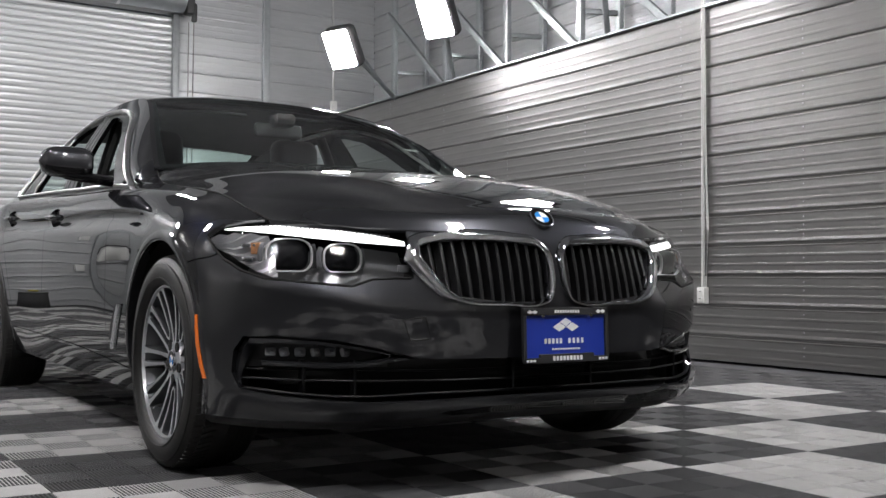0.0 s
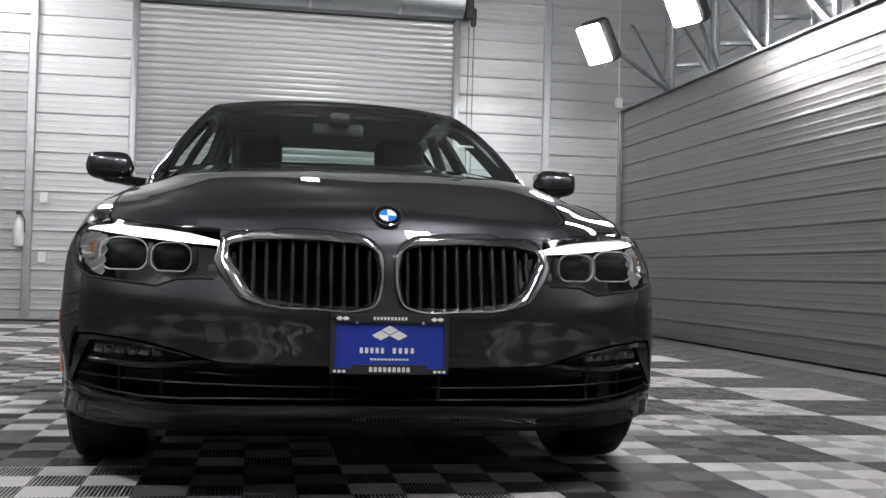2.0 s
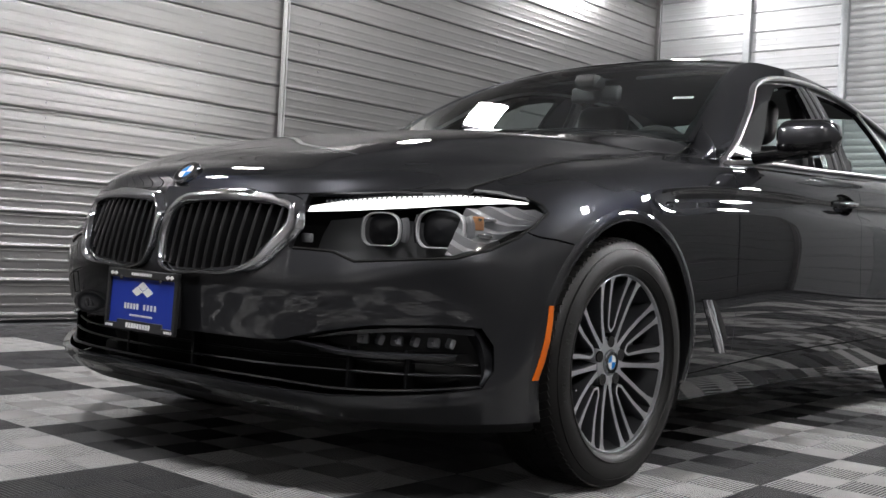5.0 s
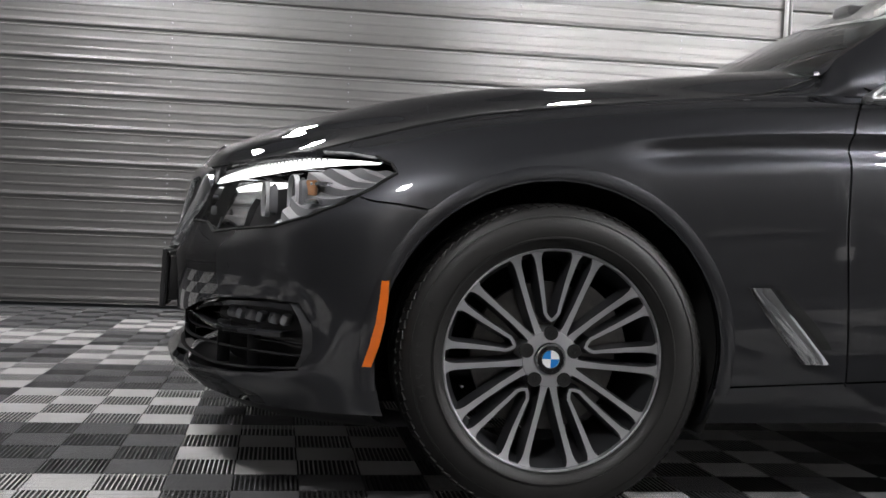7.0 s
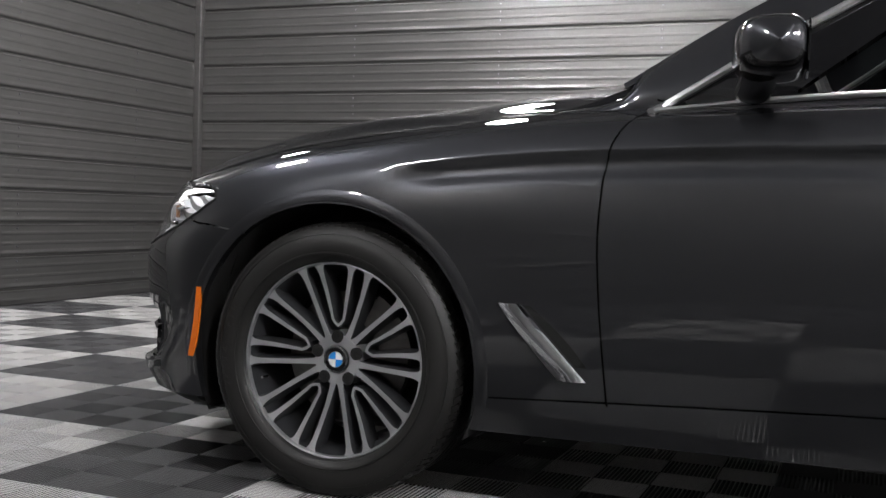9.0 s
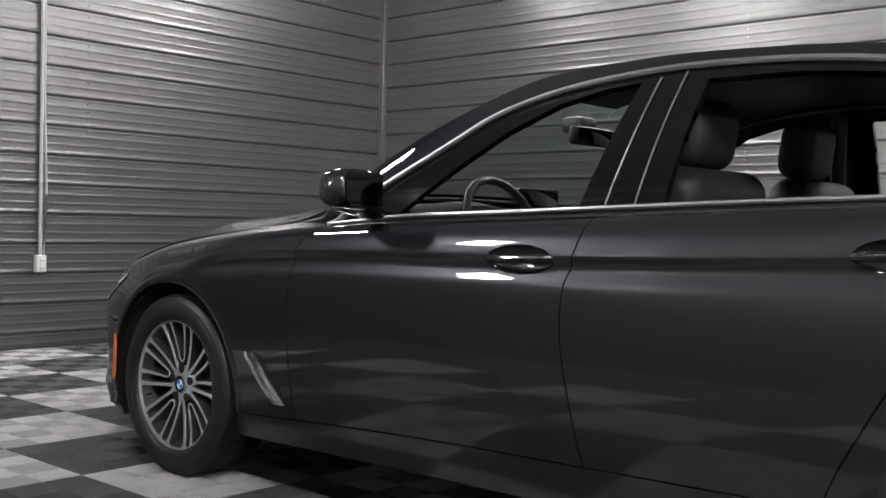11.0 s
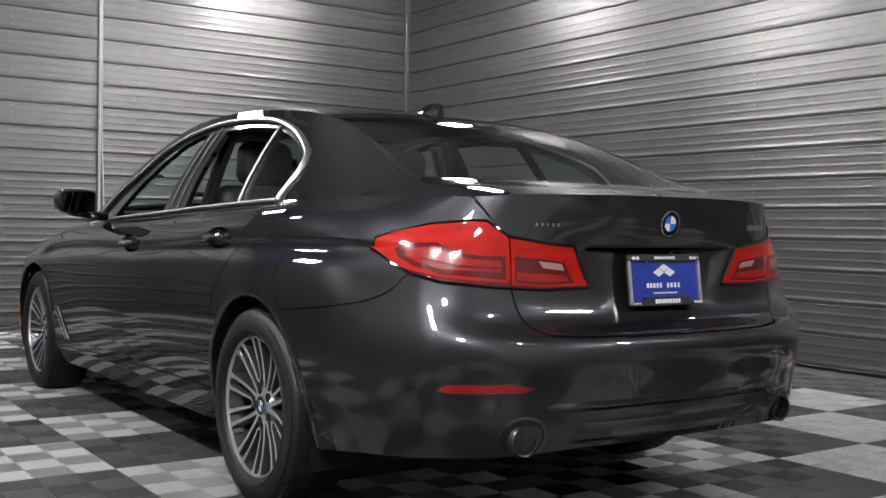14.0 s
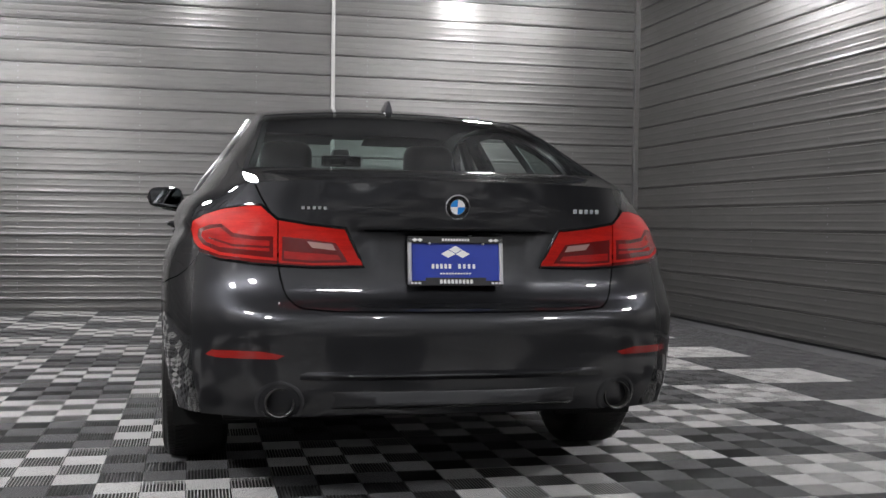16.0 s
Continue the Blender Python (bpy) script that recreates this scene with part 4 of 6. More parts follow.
def wheel(x, y, side, spin):
    bm = bmesh.new()
    turn_profile(bm, [(.098, .243), (.1035, .2418), (.1045, .2395), (.1035, .2372), (.094, .2345), (.078, .2325), (.060, .222), (-.09, .215), (-.10, .235), (-.105, .245)], 72)
    lip = [f for f in bm.faces if f.calc_center_median().x > .0985]
    for f in bm.faces:
        f.material_index = 1
    for f in lip:
        f.material_index = 0
    # hub; near-black discs flush with it paint in the shaded bolt holes
    turn_profile(bm, [(.020, .070), (.064, .066), (.072, .061), (.074, .036), (.060, .034), (.060, 0)], 60)
    w = part("wheel", bm, [RIM, RIMDARK], car, "machined multi-spoke alloy wheel", angle=40)
    bm = bmesh.new()
    turn_profile(bm, [(.100, .240), (.112, .247), (.121, .262), (.123, .285), (.118, .306), (.107, .324), (.100, .331), (.090, .3345), (.030, .338), (-.030, .338), (-.09, .3345), (-.100, .331), (-.107, .324), (-.118, .306), (-.122, .28), (-.105, .240)], 96)
    tyre = part("tyre", bm, RUBBER, w, "black tyre", angle=50)
    bm = bmesh.new()
    for k in range(96):
        a = 2 * math.pi * k / 96
        for u in (.050, .088):
            m = Matrix.Rotation(a, 4, "X") @ Matrix.Translation((u, 0, .3362 if u < .08 else .3328)) @ Matrix.Rotation(radians(0 if u < .08 else 14), 4, "Y") @ Matrix.Rotation(radians(18), 4, "Z")
            box(bm, (0, 0, 0), (.046 if u < .08 else .028, .017, .007), 0, m)
    for u in (-.06, -.02, .02):
        turn_profile(bm, [(u - .012, .336), (u - .012, .3402), (u + .012, .3402), (u + .012, .336)], 60)
    part("tread", bm, RUBBER, w, "tread blocks", smooth=False)
    writing = part("sidewall_text", arc_text("245/45 R18", .284, radians(196), .026, .1228), RUBBER, w, "raised size writing on the sidewall", smooth=False)
    tagged(writing, "raised size writing on the sidewall", kind="stuff")
    bm = bmesh.new()
    turn_profile(bm, [(.1232, .262), (.1247, .263), (.1247, .266), (.1225, .267)], 72)
    turn_profile(bm, [(.1150, .3085), (.1185, .3090), (.1175, .3120), (.1140, .3125)], 72)
    turn_profile(bm, [(.1085, .2445), (.1115, .2460), (.1125, .2480), (.1110, .2490)], 72)
    part("sidewall_ring", bm, RUBBER, w, "raised rings on the tyre's side")
    for k in range(5):
        lug = 90 + 72 * k
        for s in (-1, 1):
            mid = lug + 36
            part("spoke", spoke([(.050, mid + s * 9), (.075, mid + s * 9.6), (.12, mid + s * 11), (.17, mid + s * 12.3), (.212, mid + s * 13), (.226, mid + s * 13.2), (.236, mid + s * 13.2)], [.011, .0085, .0075, .0075, .0085, .011, .017]), [RIM, RIMDARK], w, smooth=False)
        part("spoke", spoke([(.236, lug - 10.8), (.226, lug - 10.8), (.212, lug - 10.6), (.17, lug - 9.8), (.115, lug - 8.8), (.100, lug - 8.6), (.090, lug - 5), (.084, lug), (.090, lug + 5), (.100, lug + 8.6), (.115, lug + 8.8), (.17, lug + 9.8), (.212, lug + 10.6), (.226, lug + 10.8), (.236, lug + 10.8)],
                            [.016, .010, .008, .0068, .0055, .0052, .0050, .0055, .0050, .0052, .0055, .0068, .008, .010, .016]), [RIM, RIMDARK], w, "forked spoke", smooth=False)
        bm = bmesh.new()
        c, s2 = math.cos(radians(lug)), math.sin(radians(lug))
        turn_profile(bm, [(.0748, 0), (.0748, .0160), (.070, .0160)], 16, "x", (0, .056 * c, .056 * s2))
        part("bolt_hole", bm, DARK, w, "near-black disc painted as the shaded bolt recess")
        # bolt coloured black too, so it sinks into the painted shade
        bm = bmesh.new()
        turn_profile(bm, [(.064, .0065), (.0752, .0065), (.0752, .004), (.073, .004), (.073, 0)], 6, "x", (0, .056 * c, .056 * s2))
        part("wheel_bolt", bm, BARBLACK, w, "wheel bolt blackened like the shaded recess", smooth=False)
    b = badge((.076, 0, 0), (1, 0, 0), .033, w, "centre_cap", "round blue and white centre cap")
    bm = bmesh.new()
    turn_profile(bm, [(-.005, .06), (.012, .06), (.012, .165), (-.010, .165), (-.010, .06)], 60)
    part("brake_disc", bm, STEEL, w, "steel brake disc")
    bm = bmesh.new()
    turn_profile(bm, [(-.03, .10), (.035, .10), (.035, .185), (-.03, .185)], 14, "x", (0, 0, 0), 5 if y < 1 else 150, 60 if y < 1 else 205)
    part("brake_caliper", bm, STEEL, w, "grey brake caliper")
    bm = bmesh.new()
    a = radians(197)
    turn_profile(bm, [(.070, .0035), (.098, .0035), (.098, 0)], 10, "x", (0, .205 * math.cos(a), .205 * math.sin(a)))
    part("valve", bm, CHROME, w, "tyre valve")
    w.matrix_local = Matrix.Translation((side * x, y, .336)) @ (Matrix() if side > 0 else Matrix.Rotation(math.pi, 4, "Z")) @ Matrix.Rotation(radians(spin), 4, "X")
    return w


first_wheel = wheel(.802, 0, 1, 0)


def wheel_copy(x, y, side, spin):
    m = Matrix.Translation((side * x, y, .336)) @ (Matrix() if side > 0 else Matrix.Rotation(math.pi, 4, "Z")) @ Matrix.Rotation(radians(spin), 4, "X")
    return copy_thing(first_wheel, m)


wheel_copy(.812, 2.975, 1, 20)
wheel_copy(.802, 0, -1, 35)
wheel_copy(.812, 2.975, -1, 50)

# ---- front of the car ----
def closed(poly, n):
    """A smooth closed outline through points."""
    p = np.array(list(poly) * 3, float)
    m = len(poly)
    q = spline(np.column_stack([p, np.zeros(len(p))]), np.linspace(m, 2 * m, n + 1))[:-1, :2]
    return q


def by_angle(poly, n):
    """A closed outline resampled by angle round its middle."""
    q = closed(poly, 400)
    c = q.mean(0)
    a = np.unwrap(np.arctan2(*(q - c).T[::-1]))
    if a[-1] < a[0]:
        q, a = q[::-1], a[::-1]
    t = a[0] + np.linspace(0, 2 * math.pi, n, endpoint=False)
    a2 = np.concatenate([a, a + 2 * math.pi])
    q2 = np.vstack([q, q])
    return np.stack([np.interp(t, a2, q2[:, k]) for k in (0, 1)], 1)


mouth = closed(KID_IN, 72)
outer = closed(KID_OUT, 400)
for side in (1, -1):
    bm = bmesh.new()
    rows = []
    for p in mouth:
        o = outer[np.argmin(((outer - p) ** 2).sum(1))]
        row = []
        for k, lift in ((1.0, -.004), (.92, .010), (.70, .019), (.35, .019), (.08, .012), (0, .004), (0, -.045)):
            x, z = p + (o - p) * k
            q = front(max(x, .002), min(z, .742))
            row.append((side * x, q.y - lift, z))
        rows.append(row)
    rows.append(rows[0])
    grid_mesh(bm, rows)
    bmesh.ops.remove_doubles(bm, verts=bm.verts, dist=1e-5)
    bmesh.ops.recalc_face_normals(bm, faces=bm.faces)
    frame_ob = part("kidney_frame", bm, CHROME, car, "chrome kidney grille frame", angle=50)
    poly = [tuple(p) for p in mouth]
    for k in range(11):
        x = .052 + .0345 * k
        zs = [z for z in np.linspace(.52, .72, 80) if inside((x, z), poly)]
        if len(zs) < 4:
            continue
        bm = bmesh.new()
        rows = []
        for z in np.linspace(zs[0], zs[-1], 8):
            y = front(x, z).y + .004
            rows.append([(side * (x - .0055), y + .040, z), (side * (x - .0055), y + .004, z), (side * (x - .002), y, z), (side * (x + .002), y, z), (side * (x + .0055), y + .004, z), (side * (x + .0055), y + .040, z)])
        grid_mesh(bm, rows)
        bmesh.ops.recalc_face_normals(bm, faces=bm.faces)
        part("slat", bm, SLAT, frame_ob, angle=40)
    # lower opening: bars, upright, lamp
    for line, r in (([(.0, .346), (.2, .346), (.42, .346), (.60, .350), (.74, .350), (.84, .350)], .004), ([(.0, .318), (.2, .318), (.42, .319), (.60, .320), (.74, .322), (.85, .326)], .005), ([(.0, .286), (.2, .286), (.42, .284), (.60, .277), (.74, .285), (.85, .300)], .006)):
        bm = bmesh.new()
        tube(bm, [(side * x, front(x, z).y + .038, z) for x, z in curve2(line, 26)], r, 8, flat=.7)
        part("grille_bar", bm, BARBLACK, car, "satin black lower grille bar")
    for x in (.145, .60, .72):
        y = front(x, .31).y
        part("grille_upright", boxed((side * x, y + .050, .328), (.010, .03, .10), .003), BARBLACK, car)
    bm = bmesh.new()
    rows = []
    for x, z, h in ((.445, .383, .003), (.52, .400, .009), (.60, .420, .013), (.70, .436, .016), (.79, .442, .018), (.845, .441, .020)):
        y = front(x, z).y
        rows.append([(side * x, y + .05, z - .001), (side * x, y + .010, z - .003), (side * x, y + .006, z - .006), (side * x, y + .010, z - h), (side * x, y + .06, z - h - .004)])
    grid_mesh(bm, rows)
    bmesh.ops.recalc_face_normals(bm, faces=bm.faces)
    part("recess_blade", bm, PAINT, car, "dark grey blade over the fog lamp")
    bm = bmesh.new()
    rows = []
    for x, z, w in ((.843, .438, .040), (.853, .41, .036), (.860, .38, .028), (.864, .35, .019), (.864, .325, .011), (.860, .304, .004)):
        y = front(x, z).y
        rows.append([(side * (x - w), y + .07, z), (side * (x - w), y + .022, z), (side * (x - w + .004), y + .006, z), (side * x, y + .004, z), (side * (x + .002), y + .07, z)])
    grid_mesh(bm, rows)
    bmesh.ops.recalc_face_normals(bm, faces=bm.faces)
    part("recess_fin", bm, PAINT, car, "dark grey upright fin beside the fog lamp")
    bm = bmesh.new()
    rows = []
    for x, z in curve2([(.47, .384), (.52, .377), (.58, .366), (.64, .362), (.72, .364), (.815, .368)], 24):
        y = front(x, z).y
        rows.append([(side * x, y + .06, z + .009), (side * x, y + .016, z + .007), (side * x, y + .009, z + .002), (side * x, y + .013, z - .006), (side * x, y + .06, z - .009)])
    grid_mesh(bm, rows)
    bmesh.ops.recalc_face_normals(bm, faces=bm.faces)
    part("lower_blade", bm, PAINT, car, "dark grey blade under the fog lamp")
    bm = bmesh.new()
    rows = []
    for x, z0, z1 in ((.575, .391, .393), (.61, .377, .404), (.66, .375, .411), (.72, .376, .416), (.780, .379, .418), (.803, .388, .410)):
        y = front(x, .40).y
        rows.append([(side * x, y + .030, z) for z in np.linspace(z0, z1, 4)])
    grid_mesh(bm, rows)
    fog = part("fog_lamp", bm, CLEAR, car, "clear fog lamp glass")
    for k, x in enumerate((.615, .650, .685, .720, .755, .785)):
        y = front(x, .40).y
        bm = bmesh.new()
        box(bm, (0, 0, 0), (.030, .016, .024), .005, Matrix.Rotation(.5 * (-1) ** k, 4, "Z") @ Matrix.Rotation(-.35, 4, "X"))
        box(bm, (0, -.006, .001), (.012, .014, .010), .003, Matrix.Rotation(.4, 4, "X"))
        bmesh.ops.translate(bm, vec=(side * x, y + .054, .397), verts=bm.verts)
        part("fog_reflector", bm, FACET, fog, "faceted silver reflector")
    bm = bmesh.new()
    grid_mesh(bm, [[(side * x, front(x, .40).y + .072, z) for z in (.355, .445)] for x in np.linspace(.50, .85, 10)])
    part("fog_back", bm, PLASTIC, fog)
    # side marker
    bm = bmesh.new()
    rows = []
    for (ya, yb, z) in ((-.379, -.364, .497), (-.382, -.364, .46), (-.388, -.369, .41), (-.399, -.379, .36), (-.412, -.393, .316)):
        row = []
        for y, lift in ((ya, -.002), (ya, .004), (yb, .004), (yb, -.002)):
            q = flank(y, z)
            row.append((side * (q.x + lift), y, z))
        rows.append(row)
    grid_mesh(bm, rows)
    bmesh.ops.recalc_face_normals(bm, faces=bm.faces)
    part("side_marker", bm, AMBER, car, "amber side marker")
    # vent trim behind the front wheel
    bm = bmesh.new()
    rows = []
    for t in np.linspace(0, 1, 12):
        ya, yb, z = .426 + .140 * t ** 1.1, .484 + .156 * t, .508 - .168 * t
        row = []
        for k, lift in ((0, -.002), (.12, .007), (.5, .010), (.85, .006), (1, -.002)):
            y = ya + (yb - ya) * k
            row.append((side * (flank(y, z).x + lift), y, z))
        rows.append(row)
    grid_mesh(bm, rows)
    bmesh.ops.recalc_face_normals(bm, faces=bm.faces)
    part("air_vent_trim", bm, CHROME, car, "satin metal air-vent trim")
    bm = bmesh.new()
    rows = []
    for t in np.linspace(.02, .80, 10):
        ya, z = .492 + .156 * t, .508 - .168 * t
        rows.append([(side * (flank(y, z).x + .0015), y, z) for y in (ya - .004, ya + .012 + .016 * math.sin(math.pi * t))])
    grid_mesh(bm, rows)
    part("air_vent_slot", bm, DARK, car, "dark vent slot")
nose = HOOD.hit((0, -.774, 2), (0, 0, -1))
badge(nose + HOOD.normal(nose) * .004, HOOD.normal(nose), .041, car)

# head lamps
def lens_pair(name, half, ref, mat, label, lift=0.0):
    return emit(name, half, ref, mat, car, label, lip=0, lift=lift)


back_half = head_half.copy()
for v in back_half.verts:
    v.co -= SKIN.normal(v.co) * .135
lamp_ob = lens_pair("headlamp", head_half, SKIN, CLEAR, "clear headlamp cover", -.001)
for ob, side in zip(lamp_ob, (1, -1)):
    ob.visible_shadow = False
    bm = back_half.copy()
    if side < 0:
        for v in bm.verts:
            v.co.x = -v.co.x
        bmesh.ops.reverse_faces(bm, faces=bm.faces)
    part("lamp_housing", bm, BEZEL, ob, "dark grey lamp housing")
    bm = bmesh.new()
    rim_line = [(x, z) for x, z in HEADLIGHT[5:] if z < .76]
    tube(bm, [Vector((side * q.x, q.y, q.z)) for q in (front(x, z) for x, z in np.vstack([np.linspace(a, b, 5)[:-1] for a, b in zip(rim_line, rim_line[1:])]))], .0038, 6)
    part("lamp_gasket", bm, DARK, ob, "black rubber gasket")
    # lit strip along the top
    bm = bmesh.new()
    rows = []
    for x, z0, z1 in ((.462, .699, .713), (.541, .704, .731), (.62, .712, .743), (.70, .722, .752), (.76, .732, .760), (.80, .738, .760), (.838, .745, .757), (.864, .747, .751)):
        row = []
        for z in (z0, (z0 + z1) / 2, z1):
            q = front(x, z)
            nrm = SKIN.normal(q)
            row.append(Vector((side * (q.x - nrm.x * .014), q.y - nrm.y * .014, q.z - nrm.z * .014)))
        rows.append(row)
    grid_mesh(bm, rows)
    part("daytime_strip", bm, DRL, ob, "glowing white daytime strip")
    for c, hw, hh in ((Vector((.592, -.628, .658)), .058, .044), (Vector((.729, -.566, .665)), .070, .050)):
        ahead = Vector((.12, -1, 0)).normalized()
        right = ahead.cross(Vector((0, 0, 1))).normalized()
        r = 1.0
        def spot(a, rr, back):
            u, v = math.cos(a), math.sin(a)
            u, v = math.copysign(abs(u) ** .72, u), max(math.copysign(abs(v) ** .72, v), -.90)
            q = c + right * (rr * hw * u) + Vector((0, 0, rr * hh * v)) - ahead * back
            return Vector((side * q.x, q.y, q.z))
        bm = bmesh.new()
        ring = [[spot(a, rr, b) for rr, b in ((r, .008), (r, -.001), (r * .975, -.003), (r * .935, -.002), (r * .93, .008))] for a in (2 * math.pi * k / 40 for k in range(41))]
        grid_mesh(bm, ring)
        bmesh.ops.remove_doubles(bm, verts=bm.verts, dist=1e-5)
        bmesh.ops.recalc_face_normals(bm, faces=bm.faces)
        part("lamp_ring", bm, RINGGREY, ob, "pale light-guide ring")
        for a0, a1 in ((-28, 30), (150, 205)):
            bm = bmesh.new()
            grid_mesh(bm, [[spot(radians(a), rr, bk) for rr, bk in ((1.05, .010), (1.09, .004), (1.20, .010), (1.24, .022))] for a in np.linspace(a0, a1, 9)])
            part("lamp_bezel", bm, LAMPGREY, ob, "bright bezel beside the ring", smooth=False)
        bm = bmesh.new()
        ring = [[spot(a, r * .89 * s, .022 - .022 * (1 - s * s)) for s in (1, .9, .75, .55, .3, .02)] for a in (2 * math.pi * k / 32 for k in range(33))]
        grid_mesh(bm, ring)
        bmesh.ops.remove_doubles(bm, verts=bm.verts, dist=1e-5)
        bmesh.ops.recalc_face_normals(bm, faces=bm.faces)
        part("projector", bm, PROJECTOR, ob, "dark projector lens")
    bm = bmesh.new()
    rows = []
    for i, (x, z0, z1) in enumerate(((.790, .612, .728), (.806, .616, .734), (.822, .622, .738), (.838, .632, .740), (.853, .645, .740), (.866, .660, .738), (.877, .678, .736), (.887, .688, .734), (.894, .695, .728))):
        row = []
        for k in range(9):
            q = front(x, z0 + (z1 - z0) * k / 8)
            p = q - SKIN.normal(q) * (.016 + .010 * ((k + i) % 2))
            row.append(Vector((side * p.x, p.y, p.z)))
        rows.append(row)
    grid_mesh(bm, rows)
    part("lamp_reflector", bm, FACET, ob, "silver faceted reflector", smooth=False)
    for x, z, w in ((.832, .700, .045), (.842, .662, .035)):
        q = front(x, z)
        p = q - SKIN.normal(q) * .016
        part("reflector_rib", boxed((side * p.x, p.y, p.z), (w, .03, .010), .003, Matrix.Rotation(side * .9, 4, "Z")), CHROME, ob)
    q = front(.822, .690)
    p = q - SKIN.normal(q) * .012
    part("turn_signal", boxed((side * p.x, p.y, p.z), (.030, .010, .034), .004, Matrix.Rotation(side * .75, 4, "Z")), SIGNAL, ob, "faint amber turn signal")
    bm = bmesh.new()
    for x in np.linspace(.50, .80, 31):
        z = np.interp(x, (.458, .541, .62, .70, .76, .80), (.722, .733, .743, .752, .760, .760))
        q = front(x, z - .004)
        p = q - SKIN.normal(q) * .010
        box(bm, (side * p.x, p.y, p.z), (.0028, .004, .009), 0, Matrix.Rotation(side * .5, 4, "Y"))
    tagged(part("strip_teeth", bm, BEZEL, ob, "fine dark teeth along the lit strip", smooth=False), kind="stuff")
    q = front(.475, .640)
    p = q - SKIN.normal(q) * .03
    part("inner_reflector", boxed((side * p.x, p.y, p.z), (.035, .012, .022), .004), SMOKED, ob)

# ---- number plates ----
PLATEBLUE = material("blue_plate", (0.012, 0.035, 0.30), 0.35, 0.0, 0.3)
PLATEWHITE = material("white_print", (0.75, 0.75, 0.74), 0.45)


def number_plate(y, z, face, tilt, metal):
    """A dealer plate in a frame. face: -1 looks to the front, 1 to the back. Writing is given as plain bars."""
    pl = thing("licence_plate", (0, y, z), "blue dealer plate in a black frame" if not metal else "blue dealer plate in a dark metal frame", "licence plate")
    def put(name, boxes, mat, label=""):
        for (x, dz, w, h, d, t) in boxes:
            bm = bmesh.new()
            box(bm, (-face * x if face > 0 else x, face * d, dz), (w, t, h), .0012 if min(w, h) > .006 else 0, None, 1)
            bmesh.ops.rotate(bm, cent=(0, 0, 0), matrix=Matrix.Rotation(tilt, 3, "X"), verts=bm.verts)
            part(name, bm, mat, pl, label, smooth=False)
    fr = SATIN if metal else PLASTIC
    put("backing", [(0, 0, .300, .145, -.004, .006)], PLASTIC)
    put("panel", [(0, 0, .296, .142, .001, .003)], PLATEBLUE, "blue plate panel")
    put("frame_rail", [(0, .069, .316, .022, .004, .012), (0, -.066, .200, .026, .004, .012), (-.125, -.071, .06, .016, .004, .012), (.125, -.071, .06, .016, .004, .012)], PLASTIC)
    put("frame_side", [(-.152, 0, .012, .150, .004, .012), (.152, 0, .012, .150, .004, .012)], fr)
    for cx, cz, w, h, d in ((-.024, .024, .024, .013, .003), (.024, .024, .024, .013, .003), (0, .0385, .022, .012, .003), (-.135, .068, .010, .006, .0105), (-.118, .068, .010, .006, .0105), (.118, .068, .010, .006, .0105), (.135, .068, .010, .006, .0105)):
        bm = bmesh.new()
        prism(bm, [(cx - w, cz), (cx, cz + h), (cx + w, cz), (cx, cz - h)], lambda u, v, k: Vector((u, face * (d + k), v)), .001)
        bmesh.ops.recalc_face_normals(bm, faces=bm.faces)
        bmesh.ops.rotate(bm, cent=(0, 0, 0), matrix=Matrix.Rotation(tilt, 3, "X"), verts=bm.verts)
        part("diamond_emblem", bm, PLATEWHITE, pl, "white diamond shape", smooth=False)
    put("name_bar", [(x, -.016, .0085, .015, .003, .001) for x in (-.075, -.061, -.047, -.033, -.019, .013, .029, .045, .061)], PLATEWHITE, "white printed bar")
    put("line_bar", [(x, -.0395, .007, .005, .003, .001) for x in np.linspace(-.048, .048, 11)], PLATEWHITE, "small white printed bar")
    put("rail_bar", [(x, .069, .006, .008, .0105, .001) for x in np.linspace(-.042, .042, 10)] + [(x, -.066, .0085, .013, .0105, .001) for x in np.linspace(-.05, .05, 9)] + [(x, -.071, .009, .007, .0105, .001) for x in (-.145, -.133, -.121, .122, .134, .146)], PLATEWHITE, "white printed bars on the frame")
    for x in (-.089, .089):
        bm = bmesh.new()
        turn_profile(bm, [(-face * 0, .0001), (0, .006)][:1] + [(face * .010, .006), (face * .013, .004), (face * .013, 0)], 14, "y", (x, 0, .058))
        bmesh.ops.recalc_face_normals(bm, faces=bm.faces)
        part("screw", bm, CHROME, pl, "chrome screw cap")
    return pl


number_plate(-.893, .440, -1, radians(-2), False)
part("plate_bracket", boxed((0, -.877, .44), (.26, .030, .12), .004), PLASTIC, car)
number_plate(3.988, .806, 1, radians(8), True)

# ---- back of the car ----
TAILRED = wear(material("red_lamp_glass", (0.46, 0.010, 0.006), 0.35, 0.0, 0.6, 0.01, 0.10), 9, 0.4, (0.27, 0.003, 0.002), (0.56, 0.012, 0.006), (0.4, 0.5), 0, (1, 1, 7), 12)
DARKRED = material("dark_red_reflector", (0.10, 0.003, 0.003), 0.16, 0.0, 0.7, 0.01)
MIDRED = wear(material("mid_red_lamp", (0.34, 0.006, 0.005), 0.2, 0.0, 0.8, 0.01), 14, 0.4, (0.19, 0.003, 0.003), (0.44, 0.008, 0.006), (0.15, 0.3), 0, (1, 1, 9), 10)
GREYGLASS = material("pale_lamp_segment", (0.38, 0.22, 0.20), 0.15, 0.0, 1.0)
tail_in = take(tail_half, cut(tail_half, [(.2, .7), (.5615, .7), (.5615, 1.0), (.2, 1.0)], (0, 2), lambda c: True))
